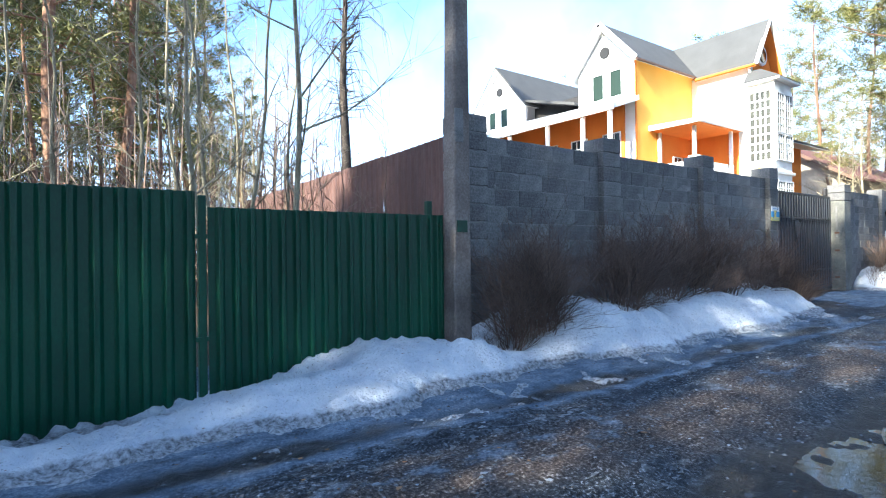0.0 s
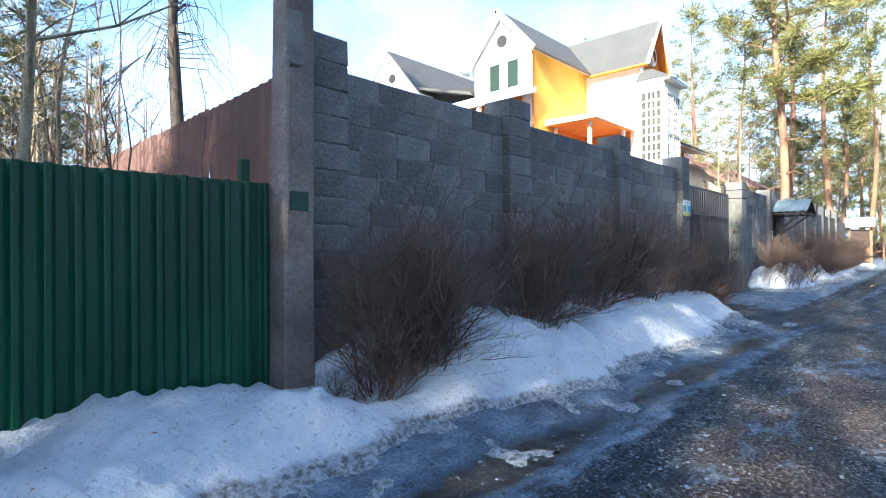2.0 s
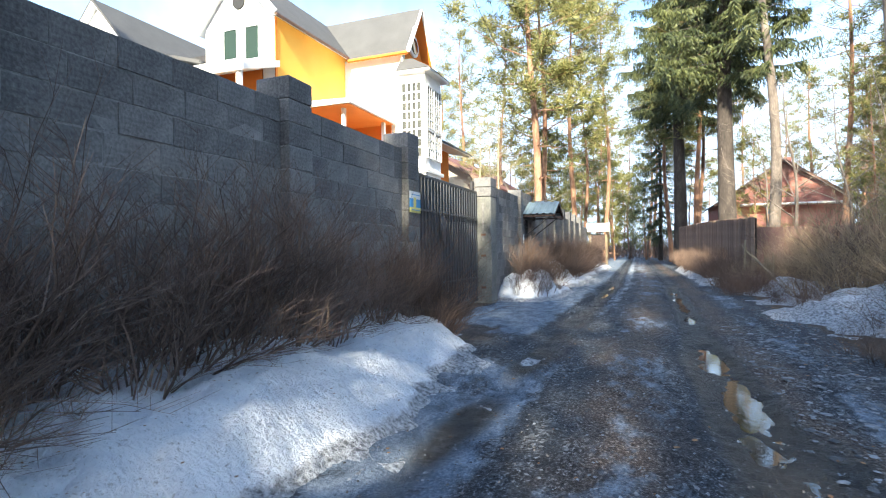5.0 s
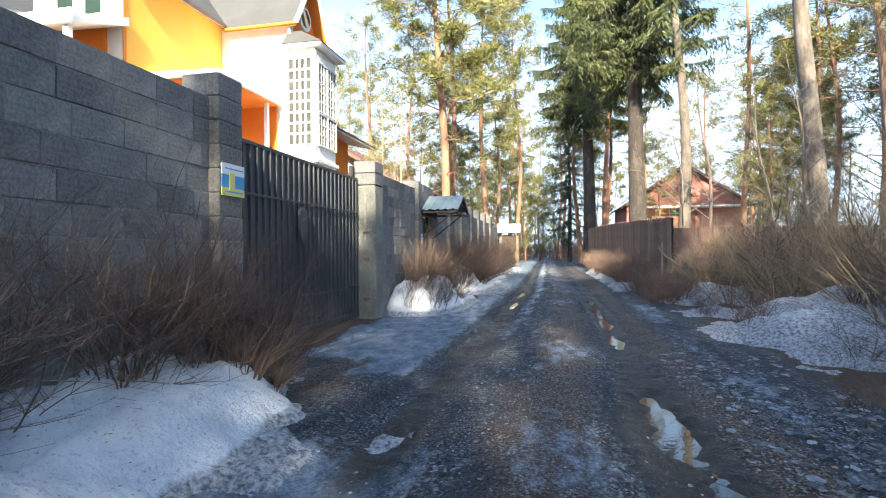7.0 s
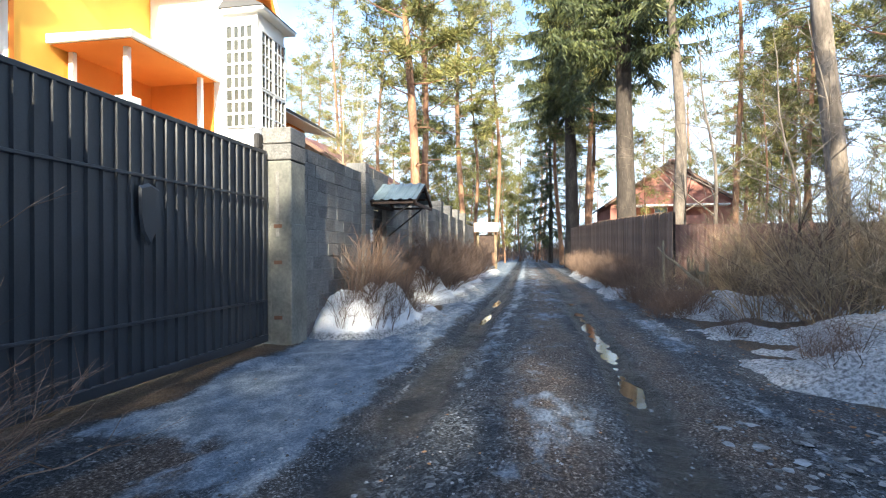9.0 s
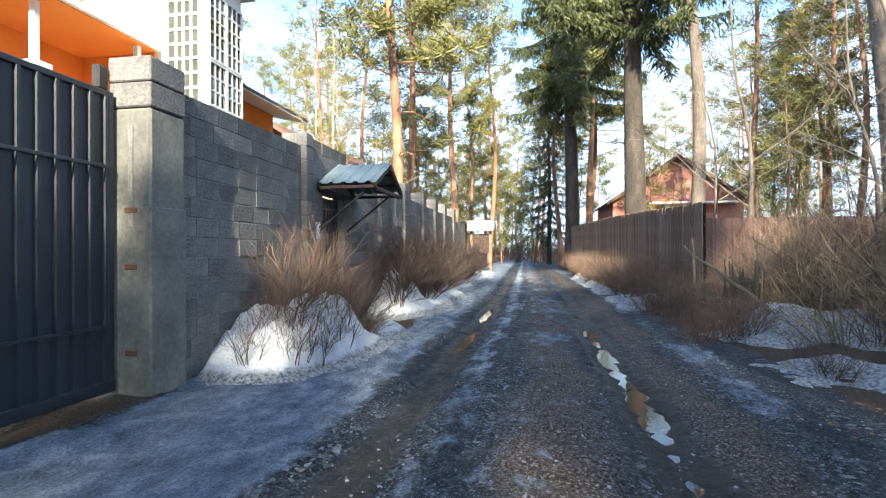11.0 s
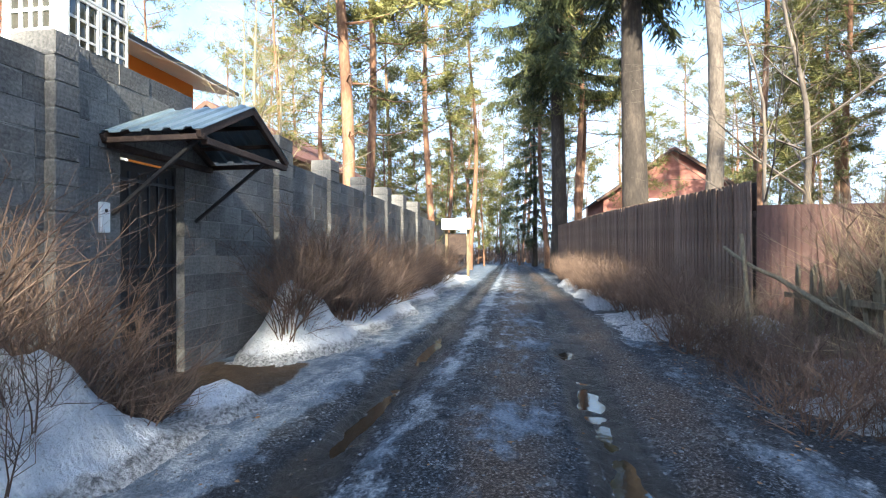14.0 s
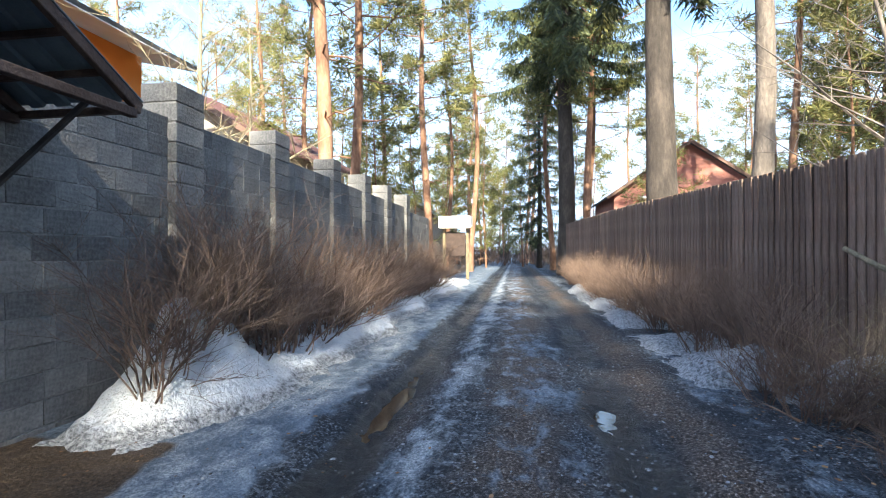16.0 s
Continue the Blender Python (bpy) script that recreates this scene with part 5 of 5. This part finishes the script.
def pine_parts(seed, height, rad, crown_from, crown_r, clumps, per, fork=False):
    r = random.Random(seed)
    TV, TF, LV, LF, NV, NF = [], [], [], [], [], []
    n = 12
    sway = r.uniform(0, 6)
    pts = [Vector((0.012 * height * math.sin(i * 0.5 + sway), 0.012 * height * math.cos(i * 0.6 + sway), height * i / n - 0.2)) for i in range(n + 1)]
    pts = [p - Vector((pts[0].x, pts[0].y, 0)) for p in pts]
    tube(TV, TF, pts, [rad * (1.25 if i == 0 else 1) * (1 - 0.82 * (i / n) ** 1.2) for i in range(n + 1)], 9)
    limbs = 34
    ends = []
    for k in range(limbs):
        f = crown_from + (1 - crown_from) * (k / limbs) ** 0.9
        i = min(n - 1, int(f * n))
        p = pts[i].lerp(pts[i + 1], f * n - i)
        t = (f - crown_from) / (1 - crown_from)
        reach = crown_r * (0.45 + 0.9 * math.sin(math.pi * min(1, 0.18 + 0.82 * t))) * r.uniform(0.5, 1.05) * (0.35 if t > 0.95 else 1)
        a = k * 2.4 + r.uniform(-0.5, 0.5)
        d = Vector((math.cos(a), math.sin(a), r.uniform(-0.05, 0.5) + 0.3 * t))
        q = [p + d * reach * s + Vector((0, 0, -0.08 * reach * math.sin(3 * s))) for s in (0, 0.35, 0.7, 1.0)]
        tube(LV, LF, q, [rad * 0.2 * (1 - 0.5 * t), rad * 0.14, rad * 0.08, 0.01], 4)
        ends.append((q, reach))
    for k in range(5):
        f = crown_from * r.uniform(0.55, 1.0)
        i = int(f * n)
        a = r.uniform(0, 6.3)
        p = pts[i]
        q = [p, p + Vector((math.cos(a), math.sin(a), 0.1)) * 0.7, p + Vector((math.cos(a), math.sin(a), -0.1)) * 1.3]
        tube(LV, LF, q, [0.035, 0.025, 0.008], 4)
    for _ in range(clumps):
        q, reach = r.choice(ends)
        s = r.uniform(0.4, 1.08)
        j = min(2, int(s * 3))
        c = q[j].lerp(q[j + 1], min(1.2, s * 3 - j)) + Vector((r.gauss(0, 0.26), r.gauss(0, 0.26), r.gauss(0.08, 0.16))) * (0.45 + 0.26 * reach)
        tuft(NV, NF, r, c, r.uniform(0.38, 0.62), per)
    return (TV, TF), (LV, LF), (NV, NF)


def pine(seed, label, bark, needle, *shape):
    t, l, nd = pine_parts(seed, *shape)
    top = empty("pine_tree", 0, 0, 0, label=label, category="tree")
    raw("trunk", *t, bark, top, smooth=True)
    tagged(raw("bough", *l, bark, top), kind="stuff")
    tagged(raw("crown", *nd, needle, top), kind="stuff")
    return top


def spruce(seed, label, height, rad, crown_from, crown_r, tiers, bark, name="spruce_tree", sprays=7):
    """A spruce with long drooping sprays."""
    r = random.Random(seed)
    top = empty(name, 0, 0, 0, label=label, category="tree")
    V, F = [], []
    tube(V, F, [Vector((0.05 * math.sin(i), 0.04 * math.cos(i), height * i / 10 - 0.2)) for i in range(11)], [rad * (1.2 if i == 0 else 1) * (1 - 0.9 * (i / 10) ** 1.1) for i in range(11)], 10)
    raw("trunk", V, F, bark, top, smooth=True)
    LV, LF, NV, NF = [], [], [], []
    for k in range(tiers):
        f = crown_from + (0.98 - crown_from) * k / tiers
        reach = crown_r * (1 - (f - crown_from) / (1 - crown_from)) ** 0.75 * r.uniform(0.7, 1.1) + 0.2
        a = k * 2.4 + r.uniform(-0.4, 0.4)
        o = Vector((math.cos(a), math.sin(a), 0))
        z = height * f
        pts = [Vector((0, 0, z)) + o * reach * s + Vector((0, 0, -0.32 * reach * s ** 1.3 + 0.16 * reach * s ** 4)) for s in (0, 0.25, 0.5, 0.75, 1.0)]
        tube(LV, LF, pts, [0.05, 0.035, 0.025, 0.015, 0.006], 4)
        side = Vector((-o.y, o.x, 0))
        m = int(20 + reach * 16)
        for j in range(m):
            s = 0.15 + 0.85 * j / m
            i = min(3, int(s * 4))
            c = pts[i].lerp(pts[i + 1], s * 4 - i)
            w = side * r.uniform(-1, 1) * 0.35 * reach * (1.1 - s)
            hang = r.uniform(0.2, 0.75)
            for q in range(sprays):
                p = c + w * (q / (sprays - 1)) + Vector((0, 0, -hang * (q / (sprays - 1)) ** 1.5)) + Vector((r.gauss(0, 0.05), r.gauss(0, 0.05), 0))
                d = (w.normalized() * 0.5 + o * r.uniform(-0.2, 0.5) + Vector((r.uniform(-0.4, 0.4), r.uniform(-0.4, 0.4), -0.7))).normalized() if w.length > 0 else Vector((0, 0, -1))
                sd = d.cross(Vector((r.uniform(-1, 1), r.uniform(-1, 1), 0.3))).normalized()
                l, ww = r.uniform(0.16, 0.32), r.uniform(0.02, 0.038)
                b = len(NV)
                for v in (p + sd * ww, p - sd * ww, p + d * l):
                    NV.append((v.x, v.y, v.z))
                NF.append((b, b + 1, b + 2))
    tagged(raw("bough", LV, LF, bark, top), kind="stuff")
    tagged(raw("crown", NV, NF, M_SPRUCE, top), kind="stuff")
    return top


def place(ob, x, y, rz=0, s=1.0):
    ob.matrix_basis = pose(x, y, ground_height(x, y), 0, 0, rz) @ Matrix.Scale(s, 4)
    return ob


def build_trees():
    r = random.Random(17)
    near = [pine(101 + i, "tall Scots pine with an orange-brown trunk and sunlit needles", M_PINEBARK, M_NEEDLE, 21 + i, 0.24, 0.4, 3.6, 900, 36) for i in range(3)]
    far = [pine(111 + i, "tall Scots pine with an orange-brown trunk and sunlit needles", M_PINEBARK, M_NEEDLE, 19 + 2 * i, 0.2, 0.32 + 0.06 * i, 3.0, 360, 25) for i in range(3)]
    young = [pine(141 + i, "young pine with a low bushy sunlit crown", M_PINEBARK, M_NEEDLE, 11 + 2 * i, 0.1, 0.16, 1.9, 230, 25) for i in range(2)]
    grey = [pine(121 + i, "tall pine with a thick grey-brown trunk", M_PALEBARK, M_NEEDLE, 24, 0.3, 0.62, 3.2, 420, 24) for i in range(2)]
    sp = [spruce(131, "big old spruce with a dark drooping crown", 26, 0.46, 0.38, 4.3, 135, M_GREYBARK, sprays=10), spruce(132, "dark green spruce with drooping boughs", 20, 0.22, 0.12, 2.6, 80, M_GREYBARK, sprays=5)]
    used = set()

    def put(proto, x, y, s=1.0, rz=None):
        rz = r.uniform(0, 360) if rz is None else rz
        if proto.name not in used:
            used.add(proto.name)
            return place(proto, x, y, rz, s)
        return copy_thing(proto, pose(x, y, ground_height(x, y), 0, 0, rz) @ Matrix.Scale(s, 4))

    # those that stand by the lane
    put(sp[0], 36.07, -1.3)
    put(grey[0], 33.95, -2.8, 0.85)
    put(grey[1], 28.65, -6.15, 1.05)
    put(near[0], 35.15, 8.1, 1.0)
    put(far[0], 39.3, 8.75, 1.05)
    put(near[1], 52.6, 8.2, 1.05)
    put(sp[0], 53.95, 0.1, 1.22)
    put(near[2], 53.4, -1.2, 1.0)
    put(sp[1], 70.0, 1.4, 1.1)
    # left background beyond the green fence
    for x, y, p, s in ((0.4, 18, 0, 1.0), (2.1, 22, 1, 1.0), (-2.5, 20, 2, 1.05), (-1.2, 26, 0, 1.0), (3.2, 30, 1, 1.0), (0.5, 34, 2, 1.1), (6.5, 38, 0, 0.75), (9.5, 44, 1, 0.7), (4.4, 45, 2, 1.0), (-4, 30, 1, 1.0), (12, 52, 0, 0.8), (16.5, 58, 2, 0.65), (-0.2, 44, 2, 1.0), (5.2, 27, 0, 0.7), (7.5, 33, 1, 0.75), (3.4, 37, 2, 0.9), (10.5, 36, 1, 0.6)):
        put(far[p], x, y, s)
    for x, y, s in ((-3.6, 26, 1.0), (-0.6, 38, 1.1), (-5.5, 21, 1.0), (-2.6, 31, 1.0), (4.5, 40, 0.9)):
        put(sp[1], x, y, s)
    # forest at the end and on both sides
    for k in range(30):
        x, y = r.uniform(58, 120), r.uniform(-26, 40)
        if abs(y - 3.5 - drift(x)) < 3 or (55 < x < 70 and -14 < y < -1) or (60 < x < 73 and 8 < y < 20):
            continue
        put((far + young)[r.randrange(5)], x, y, r.uniform(0.85, 1.15))
    for x, y, p, s in ((31, -16, 0, 1.0), (35, -11, 1, 1.0), (38, -14, 2, 1.1), (40, -19, 0, 1.0), (43, -12.5, 1, 0.95), (45, -18, 2, 1.0), (48, -14, 0, 1.05), (34, -21, 1, 1.0), (30, -25, 2, 1.0), (41, -26, 0, 1.1), (50, -22, 1, 1.0), (46, -9, 2, 0.95), (66, -16, 0, 1.0),
                       (44, 12, 1, 0.8), (48, 17, 2, 0.8), (55, 12, 0, 0.95), (58, 20, 1, 0.9), (46, 24, 2, 0.8), (52, 30, 0, 0.9), (65, 30, 1, 1.0), (43, 35, 2, 0.8), (60, 6.6, 2, 1.0), (64, 9, 1, 1.0), (58, -1.5, 0, 1.0), (63, 0.5, 1, 1.1), (27, -13, 0, 0.9), (24, -20, 2, 1.0)):
        put(far[p], x, y, s)
    for x, y, k, s in ((52, -15, 0, 0.8), (61, -18, 1, 0.9), (46, -19.5, 2, 0.85), (40, -16, 1, 0.7)):
        put(near[k], x, y, s)
    # the lane's end
    for x, y, p in ((84, 5.2, 3), (92, 8.0, 0), (88, 2.0, 1), (99, 5.6, 3), (104, 9.6, 2), (97, 2.8, 2), (110, 6.2, 1), (116, 8.8, 3), (90, 11.5, 0), (79, 8.4, 1), (81, -1.0, 2)):
        put((far + young)[p], x, y, r.uniform(0.9, 1.15))
    for x, y, s in ((72, 6.4, 1.0), (76, 3.0, 0.9), (83, 8.0, 1.0), (95, 6.6, 1.1), (101, 3.6, 1.0), (68, 9.5, 1.0), (58, 10.5, 0.9), (50, 11.5, 0.9), (45, 9.5, 0.7), (54, 14.0, 1.0), (41, 13.5, 0.7), (66, -1.5, 1.0), (74, -4.0, 1.0), (52, -5.0, 0.8), (47, -12.0, 0.9), (42, -9.0, 0.9), (52, -12.5, 1.0), (38, -17.0, 1.0), (34, -14.0, 0.9), (44, -21.0, 1.0), (30, -19.0, 1.0)):
        put(young[r.randrange(2)], x, y, s)
    for k in range(22):
        put(young[k % 2], r.uniform(62, 108), (r.uniform(8, 30) if k % 2 else r.uniform(-30, -14)), r.uniform(0.9, 1.3))
    for x, y, s in ((-0.4, 23.0, 1.1), (1.8, 27.0, 1.2), (3.6, 25.0, 1.0), (0.6, 31.0, 1.2), (5.6, 26.0, 0.6), (8.4, 30.0, 0.6), (-2.4, 24.0, 1.1)):
        put(young[r.randrange(2)], x, y, s)
    # unseen trees added behind the start, set to shade the lane and leave sun gaps
    for x, y, s in ((-9, 1.2, 0.78), (-11, 5.0, 1.25), (-11, 2.2, 0.85), (-13, -2.9, 0.9), (-13, 4.0, 1.05), (-20, 4.6, 1.4), (-33, -4.6, 1.6), (-15, -5.3, 1.2), (-12, -6.5, 1.0), (-17, 2.4, 0.88)):
        put(sp[1], x, y, s)
    put(near[1], -11, -4.2, 1.0)
    put(grey[1], -14, -1.3, 1.1, 40)
    put(grey[0], -18, -2.2, 1.18, 75)
    # more unseen trees, added behind and to the right to cut sun and sky light
    for x, y, s in ((-16, -2.2, 1.2), (-28, 2.0, 1.05), (-14, -8, 1.0), (-31, 5.2, 1.1), (-3, -8, 1.0), (2, -8.4, 1.0), (-6, -13, 1.0), (12, -12, 1.0), (4, -16, 1.1), (16, -17, 1.0), (10, -20, 1.0), (20, -13, 1.0), (-1, -19, 1.1)):
        put(far[r.randrange(3)], x, y, s)
    for x, y, s in ((-2, -12, 1.2), (5, -13, 1.2), (11, -16, 1.2), (-5.5, 17, 1.0)):
        put(sp[1], x, y, s)


build_trees()


def young_trees():
    bare_tree("birch_tree", 3, 8.5, 0.05, M_BARKY, "slender young bare tree with pale yellowish bark", 2.64, 6.8, (0.1, 0.2), 0.25, 14, 2.2)
    for k, (x, y, h, lx) in enumerate(((1.6, 7.4, 7.5, -0.4), (2.0, 8.2, 8.0, -0.8), (2.3, 7.8, 7.0, 0.7), (1.0, 8.6, 7.4, 0.2), (3.2, 9.0, 6.0, 0.5), (1.7, 9.6, 8.4, -0.2), (0.2, 8.4, 6.2, -0.3), (-0.6, 9.4, 6.6, 0.3), (3.0, 10.5, 7.5, -0.3), (3.6, 12.0, 7.0, 0.2), (2.4, 12.5, 8.0, 0.3), (4.0, 14.0, 6.5, 0.1))):
        bare_tree("young_tree", 50 + k, h, 0.04, M_BARKY, "slender bare sapling with pale olive bark", x, y, (lx, 0.2), 0.15, 12, 1.8)
    for k in range(9):
        bare_tree("young_tree", 70 + k, 3.3 + 0.25 * (k % 4), 0.022, M_TWIGR, "thin bare sapling before the red fence", 2.7 + 0.2 * k, 7.3 + (k % 4) * 1.1, (0.15 - 0.1 * (k % 3), 0.1), 0.15, 9, 1.3)
    dead = bare_tree("dead_tree", 91, 8.6, 0.17, M_GREYBARK, "dead broken trunk hung with dry twigs", 5.4, 11.06, (0.0, 0.0), 0.62, 12, 1.0)
    rr = random.Random(4)
    V, F = [], []
    for _ in range(150):
        a, z, q = rr.uniform(0, 6.3), rr.uniform(4.2, 8.2), rr.uniform(0.3, 1.0)
        o = Vector((math.cos(a), math.sin(a), 0))
        p = Vector((0, 0, z))
        tube(V, F, [p, p + o * q * 0.6 + Vector((0, 0, 0.1)), p + o * q + Vector((0, 0, -0.25)), p + o * q * 1.1 + Vector((0, 0, -0.25 - rr.uniform(0.2, 0.9)))], [0.012, 0.008, 0.006, 0.002], 3)
    tagged(raw("twig", V, F, M_TWIG, dead, "hanging dry twigs"), kind="stuff")
    for k, (x, y, h, rad, ln) in enumerate(((27.6, -2.6, 7.5, 0.075, 3.0), (23.6, -3.0, 6.0, 0.05, 2.4), (21.0, -4.5, 6.5, 0.05, 2.4), (18.5, -5.0, 5.5, 0.045, 2.2), (25.4, -4.6, 7.0, 0.06, 2.6), (26.6, -1.6, 6.0, 0.045, 2.6))):
        bare_tree("bare_tree", 80 + k, h, rad, M_PALEBARK, "bare twisting deciduous tree with mossy bark", x, y, (0.5, 0.4), 0.3, 14, ln)
    for k, (x, y, h) in enumerate(((30.5, 8.8, 8.5), (33.0, 10.5, 9.0), (36.5, 11, 9.5), (41, 10.5, 8))):
        bare_tree("bare_tree", 95 + k, h, 0.09, M_BARKY, "bare garden tree behind the wall", x, y, (0.3, 0.2), 0.25, 18, 3.0)


young_trees()


def thicket(seed, count, x0, x1, y0, y1, tall, label):
    """Bare undergrowth between trunks."""
    r = random.Random(seed)
    V, F = [], []
    for _ in range(count):
        x, y = r.uniform(x0, x1), r.uniform(y0, y1)
        p = Vector((x, y, ground_height(x, y) - 0.1))
        h = r.uniform(1.2, tall)
        q = p + Vector((r.uniform(-0.4, 0.4), r.uniform(-0.5, 0.5), h))
        tube(V, F, [p, p.lerp(q, 0.5) + Vector((0, r.uniform(-0.15, 0.15), 0)), q], [0.035, 0.025, 0.008], 3)
        for _ in range(5):
            s = p.lerp(q, r.uniform(0.25, 0.9))
            tube(V, F, [s, s + Vector((r.uniform(-0.5, 0.5), r.uniform(-0.9, 0.9), r.uniform(0.2, 0.9)))], [0.02, 0.008], 3)
    tagged(raw("thicket", V, F, M_TWIG), label, "thicket", kind="stuff")


thicket(77, 1500, 78, 122, -12, 22, 3.6, "bare brown undergrowth between distant trunks")
thicket(78, 900, -9, 7, 13, 42, 6.5, "tall bare brown undergrowth behind the green fence")


# ---------------------------------------------------------------- litter on the lane
def scatter(name, count, x0, x1, y0, y1, sizes, mat, label, category, seed, flat=0.5, lift=0.3, cover=None):
    r = random.Random(seed)
    V, F = [], []
    for _ in range(count):
        x, y = r.uniform(x0, x1), r.uniform(y0, y1)
        s = r.uniform(*sizes) * r.uniform(0.5, 1.0)
        z = ground_height(x, y) + s * lift * flat + (max(0, cover(x, y)) if cover else 0)
        a = r.uniform(0, 6.3)
        b = len(V)
        for k in range(5):
            q = s * r.uniform(0.45, 1.25)
            V.append((x + q * math.cos(a + k * 1.257), y + 0.7 * q * math.sin(a + k * 1.257), z + r.uniform(-0.4, 0.4) * s * flat))
        V.append((x, y, z + s * flat))
        V.append((x, y, z - s * flat))
        for k in range(5):
            F.append((b + k, b + (k + 1) % 5, b + 5))
            F.append((b + (k + 1) % 5, b + k, b + 6))
    tagged(raw(name, V, F, mat), label, category, kind="stuff")


scatter("gravel", 9000, 0.5, 30, 0.3, 4.3, (0.006, 0.02), M_STONE, "loose wet grey gravel over the lane", "gravel", 1)
scatter("ice_fragments", 4500, 0.5, 30, 0.2, 4.2, (0.008, 0.028), M_ICE, "broken grey ice fragments on the lane", "ice", 2, 0.35)
scatter("ice_plates", 1100, 6.0, 15.5, -0.1, 1.15, (0.02, 0.085), M_PLATE, "broken plates of dirty ice on the verge", "ice", 3, 0.07, 0.6)
scatter("ice_plates", 3000, 1.0, 27, 0.2, 2.9, (0.01, 0.036), M_PLATE, "small broken plates of dirty ice on the lane", "ice", 13, 0.1, 0.6)
scatter("dry_leaves", 500, 0.5, 28, 0.4, 5.2, (0.012, 0.035), M_LEAF, "scattered dry brown leaves and wood chips", "leaves", 4, 0.12, 1.0)
scatter("dry_leaves", 420, -1, 13.2, 3.9, 5.4, (0.006, 0.022), M_LEAF, "dead leaves, cones and bark bits on the snow", "leaves", 5, 0.15, 1.0, bank_height)
scatter("dry_leaves", 240, 18.8, 30, 4.4, 5.6, (0.006, 0.022), M_LEAF, "dead leaves, cones and bark bits on the snow", "leaves", 6, 0.15, 1.0, bank_height)
scatter("dry_leaves", 1500, 12, 27, -3.0, 0.5, (0.012, 0.04), M_LEAF, "matted brown leaf litter on the verge", "leaves", 7, 0.12, 1.0, right_height)
